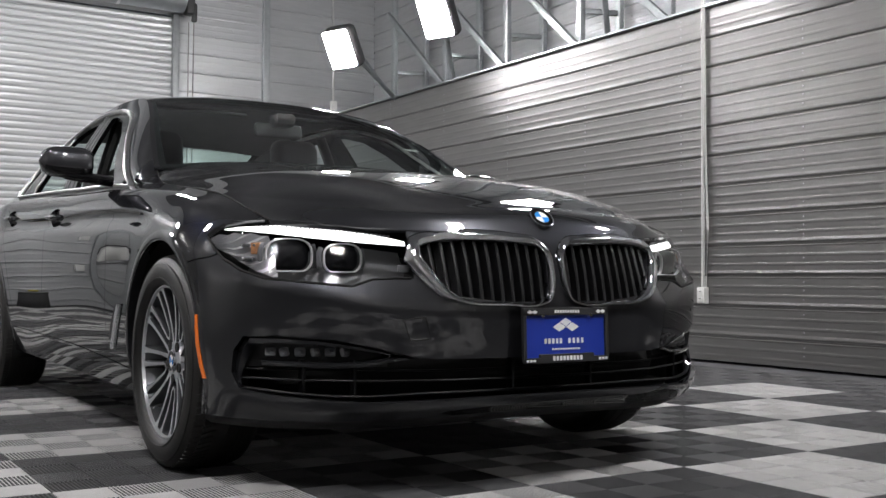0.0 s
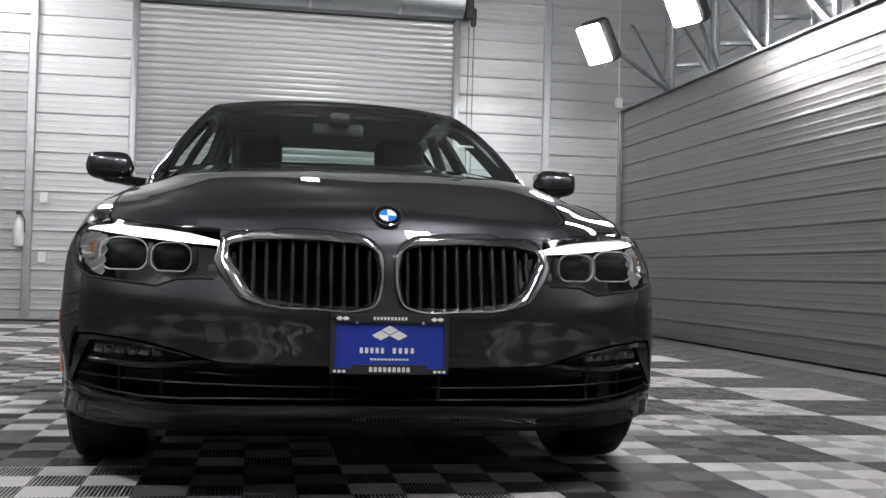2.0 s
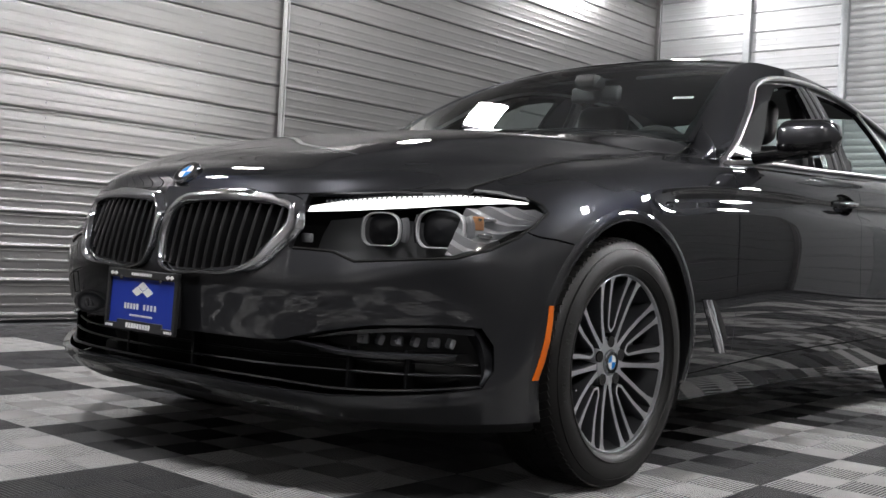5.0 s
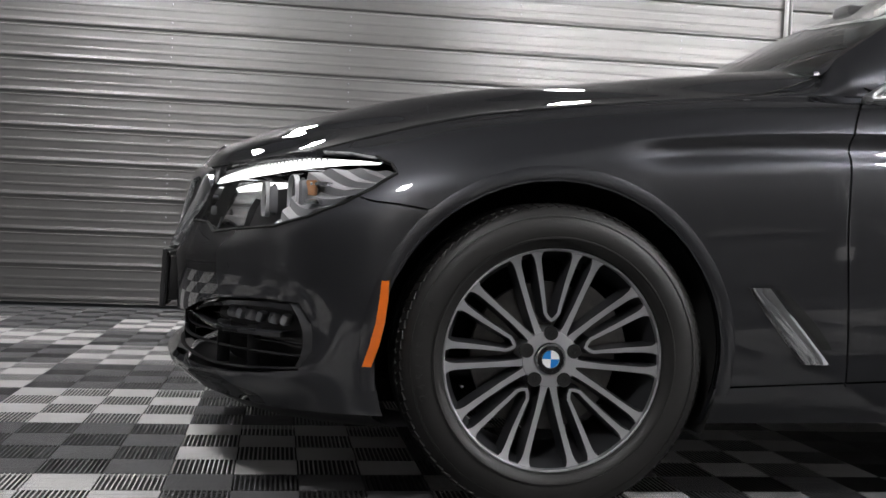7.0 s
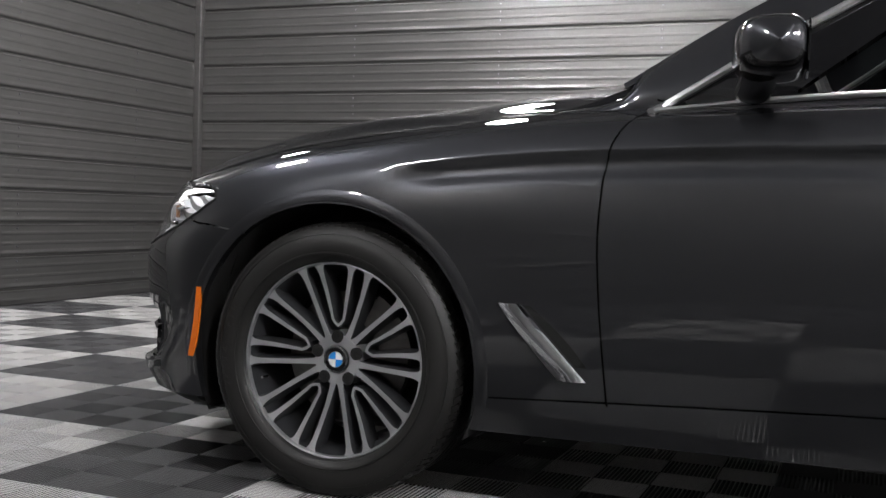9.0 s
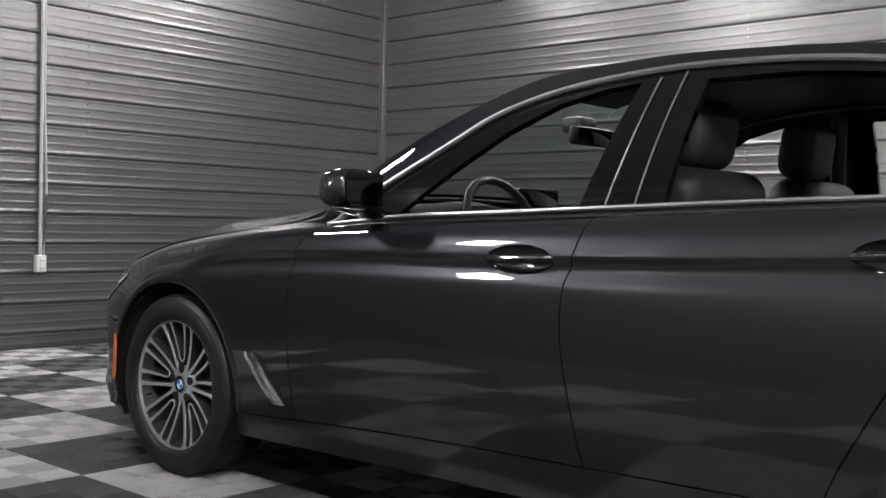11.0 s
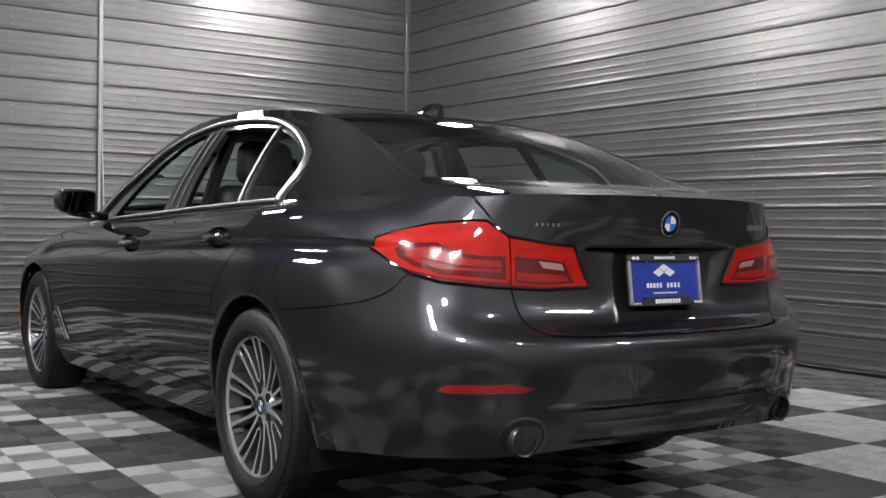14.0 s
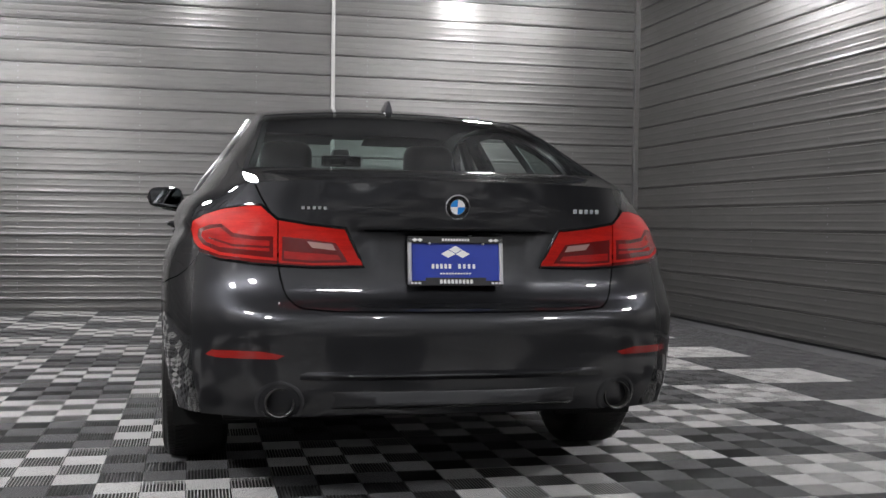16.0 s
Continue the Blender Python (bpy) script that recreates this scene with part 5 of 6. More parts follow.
take(tail_half, cut(tail_half, [(.5615, .7), (.5665, .7), (.5665, 1.0), (.5615, 1.0)], (0, 2), lambda c: True)).free()
dark_out = take(tail_half, cut(tail_half, [(.808, .898), (.775, .913), (.735, .916), (.70, .888), (.64, .880), (.578, .880), (.578, .812), (.64, .817), (.74, .826), (.792, .848), (.810, .872)], (0, 2), lambda c: True))
dark_in = take(tail_in, cut(tail_in, [(.552, .880), (.47, .872), (.385, .862), (.345, .800), (.46, .797), (.552, .803)], (0, 2), lambda c: True))
pale_in = take(dark_in, cut(dark_in, [(.475, .866), (.395, .858), (.384, .838), (.46, .846)], (0, 2), lambda c: True))
mid_out = take(dark_out, cut(dark_out, [(.796, .891), (.768, .901), (.74, .905), (.705, .876), (.64, .868), (.590, .866), (.590, .832), (.64, .835), (.74, .842), (.782, .858), (.798, .875)], (0, 2), lambda c: True))
low_out = take(mid_out, cut(mid_out, [(.585, .849), (.70, .853), (.775, .874), (.775, .868), (.70, .845), (.585, .842)], (0, 2), lambda c: True))
foot_out = take(tail_half, cut(tail_half, [(.5665, .7), (.5665, .803), (.64, .808), (.74, .817), (.80, .836), (.86, .876), (.9, .7)], (0, 2), lambda c: True))
foot_in = take(tail_in, cut(tail_in, [(.2, .7), (.2, .7935), (.46, .7915), (.5615, .798), (.5615, .7)], (0, 2), lambda c: True))
guide_in = take(dark_in, cut(dark_in, [(.545, .834), (.46, .829), (.378, .823), (.366, .808), (.46, .805), (.545, .811)], (0, 2), lambda c: True))
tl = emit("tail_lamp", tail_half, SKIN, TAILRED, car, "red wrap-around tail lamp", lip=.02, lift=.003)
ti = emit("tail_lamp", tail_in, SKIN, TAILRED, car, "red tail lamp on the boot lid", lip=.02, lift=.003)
for half, mat, owner, name, lab in ((mid_out, MIDRED, tl, "lamp_guide", "mid-red light guide"), (low_out, DARKRED, tl, "lamp_bar", "dark red bar"), (foot_out, DARKRED, tl, "lamp_foot", "dark red lower edge of the lamp"), (foot_in, DARKRED, ti, "lamp_foot", "dark red lower edge of the lamp"), (guide_in, MIDRED, ti, "lamp_guide", "mid-red light guide"), (dark_out, DARKRED, tl, "lamp_centre", "dark red lamp centre"), (dark_in, DARKRED, ti, "lamp_centre", "dark red lamp centre"), (pale_in, GREYGLASS, ti, "reversing_lamp", "pale reversing lamp")):
    for ob, own in zip(emit(name, half, SKIN, mat, car, lab, lip=.006, lift=.0025), owner):
        ob.parent = own
for side, own in zip((1, -1), tl):
    pts = [p for p in (rear(x, z) for x, z in np.vstack([np.linspace(a, b, 5)[:-1] for a, b in zip(TAIL, TAIL[1:] + TAIL[:1])])) if p is not None]
    bm = bmesh.new()
    tube(bm, [(side * p.x, p.y + .001, p.z) for p in pts], .0052, 6, closed=True)
    part("lamp_gasket", bm, BLACK, own, "black gasket round the lamp")
    for z0 in (.925, .938):
        line = [q for q in (rear(x, z0 + (x - .6) * -.06) for x in np.linspace(.605, .78, 16)) if q is not None]
        bm = bmesh.new()
        tube(bm, [(side * q.x, q.y + .0025, q.z) for q in line], .0014, 5)
        part("lamp_rib", bm, MIDRED, own, "thin moulded rib in the red glass")
RED = material("red_reflector", (0.26, 0.008, 0.006), 0.2, 0.0, 1.0)
emit("rear_reflector", reflect_half, SKIN, RED, car, "red bumper reflector", lip=.01, lift=.002)
rb = rear(0, .982)
badge(rb + Vector((0, .004, 0)), SKIN.normal(rb), .041, car)
for side, name, x0, z0, w in ((1, "emblem", .455, .972, .085), (-1, "emblem", .455, .974, .105)):
    n = 5
    for k in range(n):
        bm = bmesh.new()
        x = (x0 if side > 0 else -x0) - (k - (n - 1) / 2) * w / n
        q = rear(abs(x), z0)
        box(bm, (x, q.y + .002, z0), (w / n * .72, .004, .016 if side < 0 else .012), .0012, None, 1)
        part("model_emblem", bm, CHROME, car, "chrome emblem bar")
SATINDARK = material("dark_exhaust_steel", (0.075, 0.073, 0.072), 0.34, 0.9)
for side in (1, -1):
    bm = bmesh.new()
    turn_profile(bm, [(-.10, .040), (.018, .047), (.024, .044), (.022, .040), (-.08, .037)], 36, "y", (side * .560, 3.985, .362))
    part("tailpipe", bm, SATINDARK, car, "round dark steel tailpipe")
    bm = bmesh.new()
    turn_profile(bm, [(-.05, .039), (-.05, 0)], 24, "y", (side * .560, 4.01, .362))
    part("tailpipe_bore", bm, DARK, car)
    bm = bmesh.new()
    rows = []
    for a in (math.pi * 2 * k / 32 for k in range(33)):
        row = []
        for r, lift in ((.072, -.001), (.066, .002), (.058, .002), (.053, -.008), (.051, -.06)):
            x, z = .560 + r * 1.08 * math.cos(a), .362 + r * math.sin(a)
            row.append((side * x, rear(min(x, .85), max(z, .33)).y + lift, max(z, .318)))
        rows.append(row)
    grid_mesh(bm, rows)
    bmesh.ops.recalc_face_normals(bm, faces=bm.faces)
    part("tailpipe_surround", bm, PAINT, car, "rounded bumper edge over the tailpipe")
bm = bmesh.new()
rows = []
for x in np.linspace(-.50, .50, 41):
    e = (1 - (abs(x) / .5) ** 6)
    row = []
    for z, lift in ((.464, -.001), (.454, .012 * e), (.448, .013 * e), (.437, .002 * e), (.430, -.004)):
        row.append((x, rear(abs(x), z).y + lift, z))
    rows.append(row)
grid_mesh(bm, rows)
part("bumper_crease", bm, PAINT, car, "raised bumper accent line")
bm = bmesh.new()
rows = []
for x in np.linspace(-.40, .40, 41):
    e = (1 - (abs(x) / .4) ** 8)
    row = []
    for z, lift in ((.398, .000), (.392, .004 * e), (.356, .017 * e), (.349, .015 * e), (.342, .0)):
        row.append((x, rear(abs(x), z).y + lift, z))
    rows.append(row)
grid_mesh(bm, rows)
part("rear_diffuser", bm, PAINT, car, "raised lower bumper panel")
part("boot_camera", boxed((-.055, rear(.055, .885).y + .004, .886), (.022, .014, .016), .005), BLACK, car)

# ---- flanks ----
CHROME_LINE = DLO[:19] + [(2.93, 1.050)]
for side in (1, -1):
    bm = bmesh.new()
    pts = []
    for y, z in curve2(CHROME_LINE, 90):
        q = flank(y, z)
        pts.append((side * (q.x + .003), y, z))
    tube(bm, pts, .0145, 8, flat=.7)
    part("window_trim", bm, SATIN, car, "satin chrome window trim")
    bm = bmesh.new()
    pts = [(side * (flank(y, z).x + .004), y, z) for y, z in curve2([(.748, .950), (.95, .970), (1.6, 1.000), (2.3, 1.029), (2.7, 1.041), (2.925, 1.047)], 50)]
    tube(bm, pts, .009, 8, flat=.8)
    part("belt_trim", bm, SATIN, car, "satin chrome belt strip")
    for line, r, mat, name in (([(1.800, 1.012), (1.822, 1.15), (1.852, 1.375)], .0028, BEZEL, "pillar_strip"), ([(1.893, 1.015), (1.905, 1.15), (1.928, 1.385)], .0028, BEZEL, "pillar_strip"), ([(2.570, 1.045), (2.55, 1.16), (2.515, 1.348)], .0045, SATIN, "quarter_bar")):
        bm = bmesh.new()
        tube(bm, [(side * (flank(y, z).x + .001), y, z) for y, z in curve2(line, 16)], r, 6)
        part(name, bm, mat, car, "thin bright strip on the window frame")
    for y0, z0, tilt in ((1.60, .866, .02), (2.612, .908, .02)):
        c = flank(y0, z0)
        bm = bmesh.new()
        rows = []
        for a in (2 * math.pi * k / 28 for k in range(29)):
            row = []
            for s, deep in ((1.0, .0), (.96, .006), (.85, .016), (.6, .024), (.3, .027), (.02, .027)):
                y, z = y0 + .115 * s * math.cos(a), z0 + .042 * s * math.sin(a)
                row.append((side * (flank(y, z).x - deep), y, z))
            rows.append(row)
        grid_mesh(bm, rows)
        part("handle_recess", bm, PAINT, panel["front_door" if y0 < 2 else "rear_door"][0 if side > 0 else 1], "dark handle recess")
        bm = bmesh.new()
        pts = []
        for t in np.linspace(-1, 1, 15):
            y = y0 + .108 * t
            z = z0 + .002 + .004 * t
            pts.append((side * (flank(y, z).x - .006 + .026 * (1 - t ** 4)), y, z))
        tube(bm, pts, .0125, 10, flat=1.0)
        h = part("door_handle", bm, PAINT, panel["front_door" if y0 < 2 else "rear_door"][0 if side > 0 else 1], "body-coloured handle with a chrome strip")
        bm = bmesh.new()
        tube(bm, [(p[0] + side * .0108, p[1], p[2] + .003) for p in pts[1:-1]], .0042, 8)
        part("handle_strip", bm, CHROME, h.parent)
    # door mirror
    bm = bmesh.new()
    rows = []
    for t in np.linspace(0, 1, 15):
        x = .885 + .205 * t
        k = max(0.0, 1 - abs(2 * t - 1) ** 4.5) ** .5
        k = max(k, .03)
        row = []
        for a in (2 * math.pi * j / 24 for j in range(25)):
            ca, sa = math.cos(a), math.sin(a)
            depth = (.096 - .025 * t) if ca < 0 else .062
            high = (.067 - .008 * t) if sa > 0 else (.066 - .012 * t)
            row.append((side * x, 1.012 + .10 * t * t * .2 + depth * k * math.copysign(abs(ca) ** .65, ca), 1.052 + .006 * t + high * k * math.copysign(abs(sa) ** .65, sa)))
        rows.append(row)
    grid_mesh(bm, rows)
    bmesh.ops.remove_doubles(bm, verts=bm.verts, dist=1e-5)
    bmesh.ops.recalc_face_normals(bm, faces=bm.faces)
    for f in bm.faces:
        if f.calc_center_median().z < 1.034 + .02 * (f.calc_center_median().y - .9):
            f.material_index = 1
    mirror = part("door_mirror", bm, [PAINT, BLACK], car, "dark grey door mirror", angle=50)
    bm = bmesh.new()
    prism(bm, [(.902, .998), (.902, 1.090), (.915, 1.102), (1.055, 1.098), (1.070, 1.082), (1.062, 1.016), (1.035, 1.0)], lambda u, v, k: Vector((side * u, 1.068 + .08 * (u - .885) + k, v + .006)), .004)
    bmesh.ops.recalc_face_normals(bm, faces=bm.faces)
    part("mirror_glass", bm, material("mirror_silver", (.10, .105, .11), .03, 1.0) if side > 0 else bpy.data.materials["mirror_silver"], mirror, "silvered mirror glass", smooth=False)
    bm = bmesh.new()
    tube(bm, [(side * .82, .960, .985), (side * .875, .968, .990), (side * .92, .978, .997), (side * 1.0, .990, 1.010)], .040, 12, flat=.55)
    part("mirror_foot", bm, BLACK, mirror, "black mirror foot")
# aerial fin
bm = bmesh.new()
rows = []
for t in np.linspace(0, 1, 12):
    y = 2.560 + .178 * t
    h = .048 * (1 - (1 - t) ** 2.3)
    w = .026 * math.sin(math.pi * min(.5, t * .5 + .12)) * (1 - .3 * t)
    base = ROOF.hit((0, y, 3), (0, 0, -1)).z - .006
    lean = .004 * t
    rows.append([(-w, y, base), (-w * .75, y + lean * .4, base + h * .4), (-w * .3, y + lean, base + h * .95), (0, y + lean, base + h + .006), (w * .3, y + lean, base + h * .95), (w * .75, y + lean * .4, base + h * .4), (w, y, base)])
grid_mesh(bm, rows)
bm.faces.new([v for v in list(bm.verts)[-7:]])
part("aerial_fin", bm, PAINT, car, "shark-fin aerial", angle=50)

# ---- inside the car ----
def lump(bm, c, s, bevel, tilt=0.0):
    box(bm, c, s, bevel, Matrix.Rotation(tilt, 4, "X"), 3)


for side in (1, -1):
    seat = part("front_seat", boxed((side * .37, 1.52, .50), (.50, .52, .16), .05, Matrix.Rotation(radians(6), 4, "X"), 3), LEATHER, car, "black leather front seat", angle=60)
    part("backrest", boxed((side * .37, 1.83, .82), (.50, .15, .64), .070, Matrix.Rotation(radians(-14), 4, "X"), 6), LEATHER, seat, angle=60)
    part("headrest", boxed((side * .37, 1.86, 1.235), (.26, .125, .205), .060, Matrix.Rotation(radians(-8), 4, "X"), 6), LEATHER, seat, angle=60)
    for dx in (-.06, .06):
        bm = bmesh.new()
        tube(bm, [(side * .37 + dx, 1.865, 1.06), (side * .37 + dx, 1.862, 1.16)], .007, 8)
        part("headrest_post", bm, CHROME, seat)
    part("rear_headrest", boxed((side * .40, 2.72, 1.10), (.24, .09, .13), .04, None, 3), LEATHER, car, angle=60)
    # door card, belt ledge and pillar trim
    part("door_card", boxed((side * .752, 1.78, .75), (.04, 2.1, .40), .015), LEATHER, car, "black door lining")
    bm = bmesh.new()
    tube(bm, [(side * .66, 1.86, 1.0), (side * .60, 1.88, 1.20), (side * .545, 1.90, 1.36)], .028, 8)
    part("pillar_trim", bm, PLASTIC, car)
part("rear_bench", boxed((0, 2.36, .52), (1.28, .42, .18), .06, None, 3), LEATHER, car, "black leather rear bench", angle=60)
part("rear_backrest", boxed((0, 2.74, .80), (1.12, .14, .56), .05, Matrix.Rotation(radians(-16), 4, "X"), 3), LEATHER, car, angle=60)
part("parcel_shelf", boxed((0, 3.16, 1.04), (1.20, .72, .03), .01), PLASTIC, car)
part("cabin_floor", boxed((0, 1.9, .38), (1.5, 2.3, .04), .01), DARK, car)
bm = bmesh.new()
rows = []
for x in np.linspace(-.74, .74, 25):
    h = .024 * math.exp(-((x - .37) / .17) ** 2)
    rows.append([(x, .66, 1.012), (x, .80, 1.020 + h * .3), (x, .95, 1.015 + h), (x, 1.03, 1.000 + h), (x, 1.06, .97 + h * .6), (x, 1.05, .80), (x, .95, .6)])
grid_mesh(bm, rows)
bmesh.ops.recalc_face_normals(bm, faces=bm.faces)
part("dashboard", bm, material("soft_black_dash", (0.010, 0.010, 0.011), 0.85, 0.0, 0.0, 0.03, 0.15), car, "black dashboard", angle=40)
part("display_screen", boxed((0, .99, 1.045), (.25, .012, .10), .006), BLACK, car, "dark display on the dashboard")
bm = bmesh.new()
ring = [(.37 + .182 * math.cos(a), 1.13 + .182 * math.sin(a) * math.sin(radians(24)) * -1, .945 + .182 * math.sin(a) * math.cos(radians(24))) for a in (2 * math.pi * k / 40 for k in range(40))]
tube(bm, ring, .0145, 10, closed=True, up=(0, 1, 0))
wheel_ring = part("steering_wheel", bm, LEATHER, car, "black leather steering wheel")
bm = bmesh.new()
box(bm, (.37, 1.115, .945), (.16, .05, .13), .03, Matrix.Rotation(radians(24), 4, "X"), 3)
for dx in (-.11, .11):
    box(bm, (.37 + dx, 1.125, .95), (.12, .02, .035), .008)
part("wheel_hub", bm, PLASTIC, wheel_ring)
bm = bmesh.new()
box(bm, (0, 1.215, 1.283), (.235, .035, .068), .016, Matrix.Rotation(radians(-8), 4, "X"), 3)
rear_view = part("rear_view_mirror", bm, PLASTIC, car, "black rear-view mirror")
part("mirror_face", boxed((0, 1.236, 1.281), (.215, .004, .054), .001, Matrix.Rotation(radians(-8), 4, "X")), bpy.data.materials["mirror_silver"], rear_view)
part("mirror_base", boxed((0, 1.165, 1.325), (.10, .10, .06), .02), PLASTIC, rear_view)
bm = bmesh.new()
grid_mesh(bm, [[Vector(p) - Vector((0, 0, .035)) for p in roof_row(roof_mid[i], roof_edge[i], np.linspace(0, .97, 9))] for i in range(i_top - 1, i_back)])
for f in bm.faces:
    f.normal_flip()
half = bm
full = bmesh.new()
for sgn in (1, -1):
    m = {v: full.verts.new((sgn * v.co.x, v.co.y, v.co.z)) for v in half.verts}
    for f in half.faces:
        full.faces.new([m[v] for v in (f.verts if sgn > 0 else reversed(f.verts))])
half.free()
bmesh.ops.remove_doubles(full, verts=full.verts, dist=1e-5)
part("headlining", full, LEATHER, car, "dark headlining")
for x in (-.30, .30):
    part("sun_visor", boxed((x, 1.45, 1.385), (.42, .16, .016), .006, Matrix.Rotation(radians(12), 4, "X")), LEATHER, car)
# paper slip on the windscreen, wipers
q = Vector((.545, .96, 1.155))
n = ROOF.normal(q)
hit = ROOF.tree.find_nearest(q)[0]
bm = bmesh.new()
turn = n.to_track_quat("Z", "Y").to_matrix().to_4x4()
box(bm, (0, 0, 0), (.075, .022, .0006), 0)
bmesh.ops.transform(bm, matrix=Matrix.Translation(hit - n * .006) @ turn, verts=bm.verts)
part("paper_slip", bm, WHITEPLASTIC, car, "small white paper slip behind the windscreen", smooth=False)
for x0, x1 in ((-.62, -.02), (-.05, .60)):
    bm = bmesh.new()
    pts = []
    for t in np.linspace(0, 1, 9):
        x = x0 + (x1 - x0) * t
        y = .630 + .05 * abs(x) ** 2
        p = ROOF.tree.find_nearest(Vector((abs(x), y, 1.08)))[0]
        pts.append((x, p.y, p.z - .020))
    tube(bm, pts, .008, 6)
    part("wiper", bm, PLASTIC, car, "black wiper")

# black panel under the front lip
edge = ring_at(R0, np.linspace(0, 6.2, 40))
bm = bmesh.new()
grid_mesh(bm, [[(sx * p[0] * kx, p[1] + dy, p[2] + dz) for kx, dy, dz in ((1, .014, .002), (.995, .022, -.010), (.97, .06, -.030), (.80, .35, -.045))] for sx, p in [(-1, q) for q in edge[::-1]] + [(1, q) for q in edge[1:]]])
bmesh.ops.recalc_face_normals(bm, faces=bm.faces)
part("front_splitter", bm, PLASTIC, car, "black plastic panel under the front lip", angle=60)

# ---- small parts on the front bumper ----
for side in (1, -1):
    for x, z, r in ((.395, .452, .0085), (.70, .505, .0085)):
        q = front(x, z)
        nr = SKIN.normal(q)
        bm = bmesh.new()
        turn_profile(bm, [(.0012, 0), (.0012, r), (-.001, r)], 16, "z")
        turn = nr.to_track_quat("Z", "Y").to_matrix().to_4x4()
        bmesh.ops.transform(bm, matrix=Matrix.Translation(q) @ turn, verts=bm.verts)
        if side < 0:
            for v in bm.verts:
                v.co.x = -v.co.x
            bmesh.ops.reverse_faces(bm, faces=bm.faces)
        part("parking_sensor", bm, PAINT, car, "round parking sensor")
bm = bmesh.new()
line = [(.42, .436), (.475, .432), (.497, .490), (.437, .496)]
pts = [front(x, z) for x, z in closed(line, 4)]
rows = [front(x, z) for x, z in [tuple(p) for k in range(4) for p in np.linspace(line[k], line[(k + 1) % 4], 6)[:-1]]]
tube(bm, [(-p.x, p.y - .0003, p.z) for p in rows], .0013, 4, closed=True)
part("tow_eye_cover", bm, DARK, car, "outline of the tow-eye cover")

# ---- fixtures of the room ----
def run(name, pts, r, mat, label, cat):
    bm = bmesh.new()
    tube(bm, pts, r, 10)
    return tagged(finish(name, bm, mat, smooth=True), label, cat)


def outlet(name, at, normal, conduits, label):
    """A white outlet box on a wall with thin conduits rising from it."""
    ob = thing(name, at, label, "outlet")
    n = Vector(normal)
    side = Vector((-n.y, n.x, 0))
    def b(c, s, mat, nm, bev=.004):
        p = n * c[0] + side * c[1] + Vector((0, 0, c[2]))
        size = (s[0], s[1], s[2]) if abs(n.x) > .5 else (s[1], s[0], s[2])
        part(nm, boxed(p, size, bev), mat, ob)
    b((.03, 0, 0), (.05, .075, .125), WHITEPLASTIC, "box")
    b((.058, 0, 0), (.006, .07, .118), WHITEPLASTIC, "cover_plate")
    for dz in (-.028, .028):
        b((.062, 0, dz), (.004, .032, .026), PLATEWHITE, "socket")
        for dy in (-.007, .007):
            b((.0645, dy, dz + .003), (.002, .003, .009), DARK, "slot", 0)
    for k, off in enumerate(conduits):
        bm = bmesh.new()
        tube(bm, [n * .03 + side * off * .6 + Vector((0, 0, .06)), n * .03 + side * off + Vector((0, 0, .5)), n * .03 + side * off * .5 + Vector((0, 0, 1.2)), n * .03 + side * off * .3 + Vector((0, 0, HIGH - at[2] - .02 if normal != (-1, 0, 0) else TOP_X - at[2] + .10))], .013 if k == 0 else .008, 8)
        part("conduit", bm, CONDUIT, ob, "thin pale conduit")
    return ob


outlet("wall_outlet", (XR, 2.44, .49), (-1, 0, 0), (.0, .05), "white outlet box with pale conduits on the ribbed wall")
outlet("wall_outlet", (-.58, YF, .61), (0, 1, 0), (.0, .045), "white outlet box with pale conduits on the ribbed wall")
run("wall_conduit", [(XL + .03, 2.95, 0.05), (XL + .03, 2.95, HIGH - .02)], .016, CONDUIT, "pale conduit running up the ribbed steel wall", "conduit")
run("wall_conduit", [(XL + .02, 2.99, 0.05), (XL + .02, 2.99, HIGH - .02)], .010, CONDUIT, "thin pale conduit beside a larger one", "conduit")
for name, c, s in (("corner_trim", (XL + .02, YF + .02, HIGH / 2), (.06, .06, HIGH)), ("corner_trim", (XL + .02, YB - .02, HIGH / 2), (.06, .06, HIGH)), ("corner_trim", (XR - .02, YB - .02, TOP_X / 2), (.06, .06, TOP_X))):
    tagged(finish(name, boxed(c, s, .006), WALLMETAL), "folded grey steel corner trim", "trim", kind="structure")
tagged(finish("trim", boxed((XR + .03, (YF + YB) / 2, TOP_X + .008), (.14, YB - YF, .022), .004), GALV), "steel capping along the wall panelling", "trim", kind="structure")
for x in (-2.90, 3.08):
    tagged(finish("wall_post", boxed((x, YB - .03, HIGH / 2), (.085, .06, HIGH), .006), GALV), "galvanised steel wall post", "post", "wall posts")
tagged(finish("wall_rail", boxed(((DOOR_R + 3.08) / 2, YB - .028, 1.03), (3.08 - DOOR_R - .1, .05, .035), .004), GALV), "dark steel rail between door frame and post", "rail")
tagged(finish("latch_box", boxed((2.93, YB - .04, .38), (.10, .07, .12), .008), GALV), "small steel latch box by the post", "latch")
for z, h in ((1.37, .12), (.70, .12)):
    tagged(finish("switch_box", boxed((-2.73, YB - .06, z), (.09, .07, h), .008), WHITEPLASTIC), "white switch box on the wall post", "switch")
ext = thing("fire_extinguisher", (-2.98, YB - .10, .82), "white fire extinguisher hung on the wall", "extinguisher")
bm = bmesh.new()
turn_profile(bm, [(0, 0), (0, .05), (.02, .058), (.26, .058), (.30, .035), (.33, .02), (.35, .02), (.35, 0)], 24, "z")
part("cylinder", bm, WHITEPLASTIC, ext)
part("valve_head", boxed((0, 0, .37), (.05, .07, .04), .01), PLASTIC, ext)
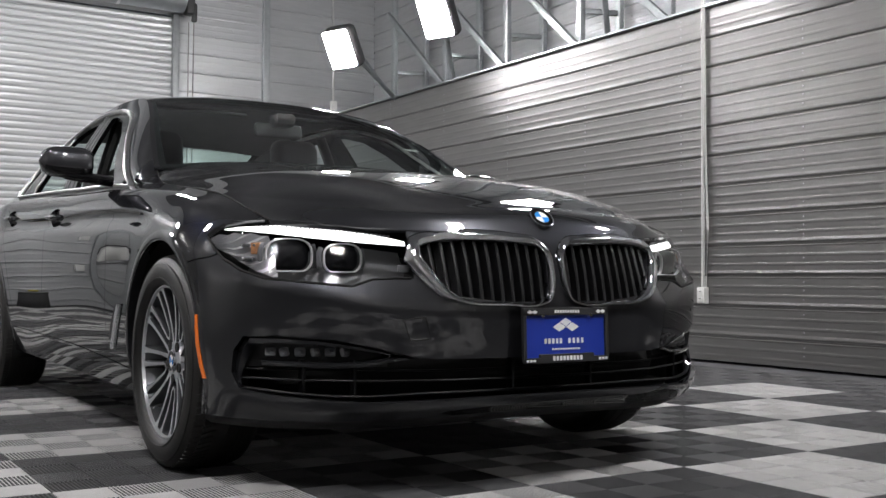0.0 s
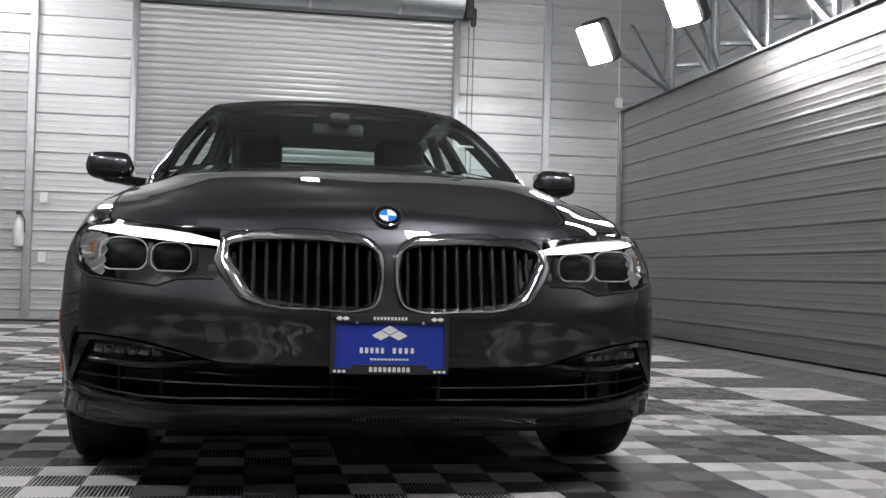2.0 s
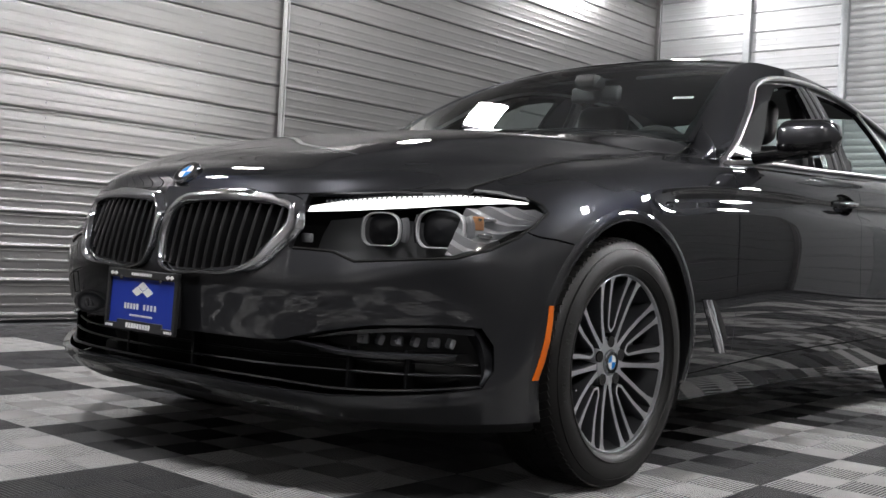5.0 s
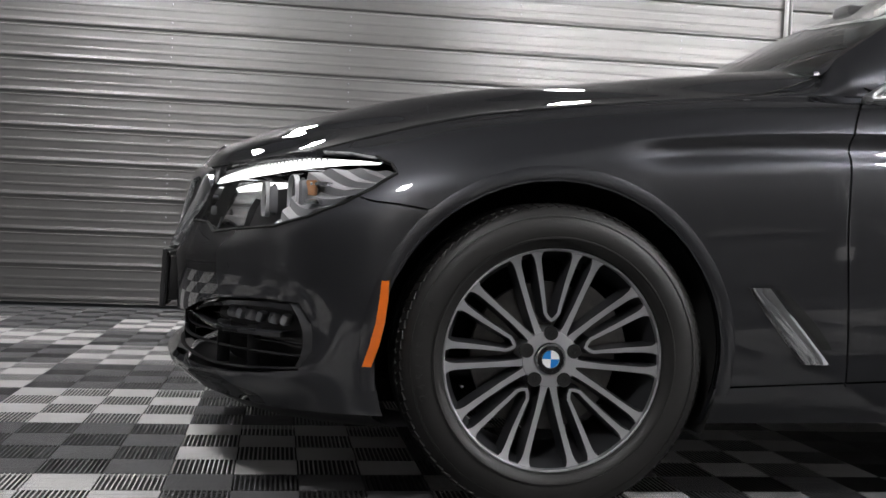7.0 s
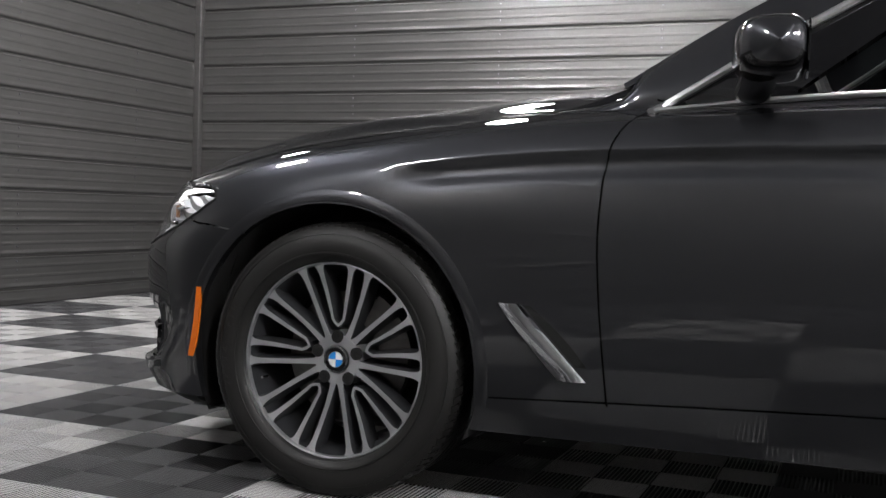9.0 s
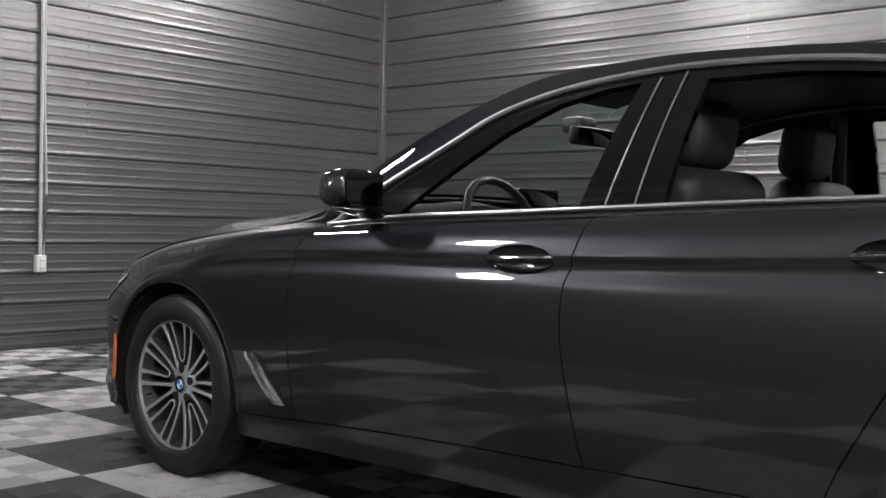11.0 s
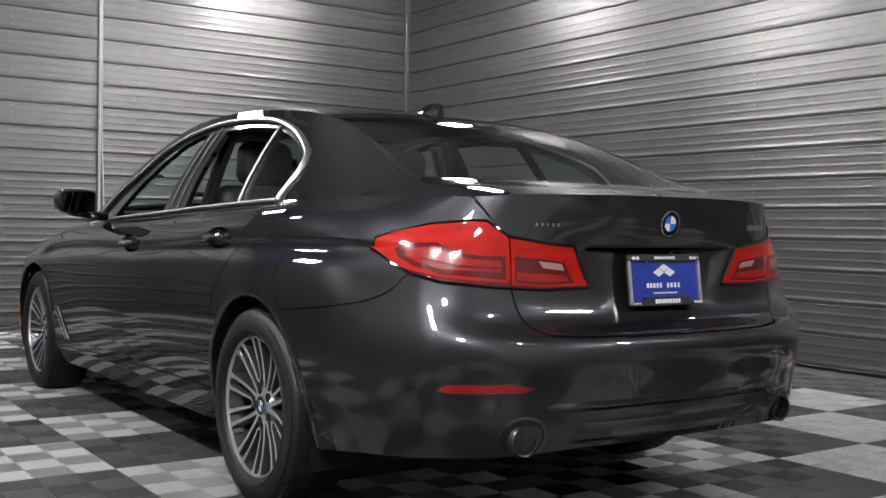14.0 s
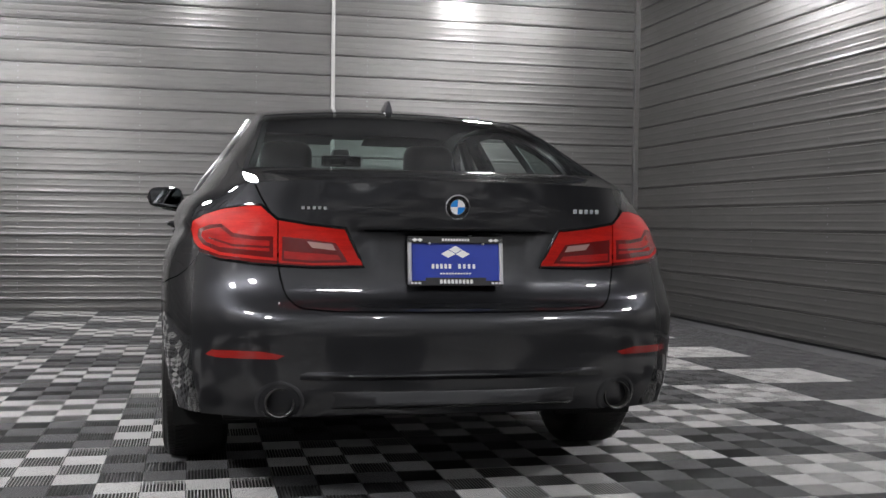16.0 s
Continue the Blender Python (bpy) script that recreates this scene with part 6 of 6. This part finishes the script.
bm = bmesh.new()
tube(bm, [(.02, -.03, .37), (.07, -.05, .30), (.075, -.05, .15)], .009, 8)
part("hose", bm, PLASTIC, ext)
part("bracket", boxed((0, .075, .2), (.05, .05, .06), .006), STEEL, ext)
crate = thing("storage_box", (-1.98, YB - .35, -.02), "black plastic storage box with yellow straps on top", "box")
bm = bmesh.new()
box(bm, (0, 0, .15), (.55, .34, .30), .02)
part("body", bm, PLASTIC, crate)
part("lid", boxed((0, 0, .305), (.57, .36, .03), .01), PLASTIC, crate)
YELLOW = wear(material("yellow_strap", (0.5, 0.42, 0.03), 0.6), 20, .5, (.35, .28, .02), (.6, .5, .05), (.5, .7), .2)
bm = bmesh.new()
rnd = random.Random(4)
pts = [(-.02 + .16 * rnd.uniform(-1, 1), .10 * rnd.uniform(-1, 1), .335 + .05 * rnd.random()) for _ in range(16)]
tube(bm, [tuple(p) for p in along(pts, 90)], .018, 6, flat=.5)
tagged(finish("yellow_strap", bm, YELLOW, smooth=True), "tangled yellow strap on the storage box", "strap").location = (-1.98, YB - .35, -.02)
run("wall_conduit", [(4.0, YB - .04, 2.86), (4.0, YB - .04, 3.3), (3.98, YB - .04, HIGH - .02)], .012, CONDUIT, "pale conduit by the wall corner", "conduit")
tagged(finish("junction_box", boxed((4.0, YB - .05, 2.80), (.08, .06, .13), .008), WHITEPLASTIC), "white junction box by the wall corner", "outlet")
# open steel frame over the east panelling
k = 0
while 7.5 - 1.14 * k > YF:
    y = 7.5 - 1.14 * k
    truss = thing("frame_bay", (XR + .12, y, TOP_X), "galvanised steel stud with a diagonal brace above the panelling", "steel frame", "frame bays")
    part("stud", boxed((0, 0, (HIGH - TOP_X) / 2), (.05, .075, HIGH - TOP_X), .004), GALV, truss)
    part("back_stud", boxed((.36, -.12, (HIGH - TOP_X) / 2), (.05, .075, HIGH - TOP_X), .004), GALV, truss)
    for z in (.35, 1.3):
        part("rung", boxed((.18, -.06, z), (.36, .045, .045), .004, Matrix.Rotation(radians(-18), 4, "Z")), GALV, truss)
    bm = bmesh.new()
    box(bm, (0, 0, 0), (.04, 1.62, .065), .004)
    bmesh.ops.transform(bm, matrix=Matrix.Translation((-.045, .60, .53)) @ Matrix.Rotation(radians(40), 4, "X"), verts=bm.verts)
    part("brace", bm, GALV, truss, "diagonal steel brace")
    k += 1
tagged(finish("top_chord", boxed((XR + .12, (YF + YB) / 2, HIGH - .08), (.09, YB - YF - .1, .12), .004), GALV), "galvanised steel top chord of the frame", "steel frame")

# ---- floor tiles ----
TILE, X0, Y0 = .6096, 1.15, -.22


def tile_mesh(name, mat):
    """A ribbed floor tile, four by four cells whose ribs turn from cell to cell."""
    verts, faces, shaded = [], [], []
    def quad(*p):
        faces.append(tuple(range(len(verts), len(verts) + 4)))
        verts.extend(p)
    e = .0008
    s = TILE / 4
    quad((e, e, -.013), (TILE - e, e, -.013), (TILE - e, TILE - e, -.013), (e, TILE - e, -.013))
    for (x0, y0, x1, y1) in ((e, e, TILE - e, e), (TILE - e, e, TILE - e, TILE - e), (TILE - e, TILE - e, e, TILE - e), (e, TILE - e, e, e)):
        quad((x0, y0, -.019), (x1, y1, -.019), (x1, y1, -.002), (x0, y0, -.002))
    ribs = 13
    p = s / ribs
    w = p * .085
    for i in range(4):
        for j in range(4):
            for k in range(ribs):
                c = (k + .5) * p
                if (i + j) % 2:
                    put = lambda u, v, z: (i * s + v, j * s + u, z)
                else:
                    put = lambda u, v, z: (i * s + u, j * s + v, z)
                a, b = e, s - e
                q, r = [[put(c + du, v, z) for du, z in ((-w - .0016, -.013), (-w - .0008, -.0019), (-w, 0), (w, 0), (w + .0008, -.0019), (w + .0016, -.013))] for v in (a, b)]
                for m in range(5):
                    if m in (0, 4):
                        shaded.append(len(faces))
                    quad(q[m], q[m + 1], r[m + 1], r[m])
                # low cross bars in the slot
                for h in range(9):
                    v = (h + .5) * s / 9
                    shaded.append(len(faces))
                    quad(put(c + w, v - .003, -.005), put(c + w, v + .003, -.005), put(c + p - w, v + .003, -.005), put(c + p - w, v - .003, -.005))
    me = bpy.data.meshes.new(name)
    me.from_pydata(verts, [], faces)
    bm = bmesh.new()
    bm.from_mesh(me)
    bm.normal_update()
    for f in bm.faces:
        if f.normal.z < -.05:
            f.normal_flip()
    bm.to_mesh(me)
    bm.free()
    me.materials.append(mat)
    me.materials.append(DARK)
    me.materials.append(TILE_SLOT_SHADE)
    # slot floor, lower rib sides and cross bars coloured dark to paint slot shade
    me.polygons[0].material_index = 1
    for k in shaded:
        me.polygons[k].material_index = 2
    return me


light_tile, dark_tile = tile_mesh("light_tile", TILE_LIGHT), tile_mesh("dark_tile", TILE_DARK)
for i in range(-8, 4):
    for j in range(-6, 14):
        y = Y0 + TILE * j
        if y + TILE > YB - .02 or y < YF:
            continue
        pale = (i + j) % 2 and -7 <= i <= 2
        ob = new("tile", light_tile if pale else dark_tile)
        ob.location = (X0 + TILE * i, y, 0)
        ob.parent = ground
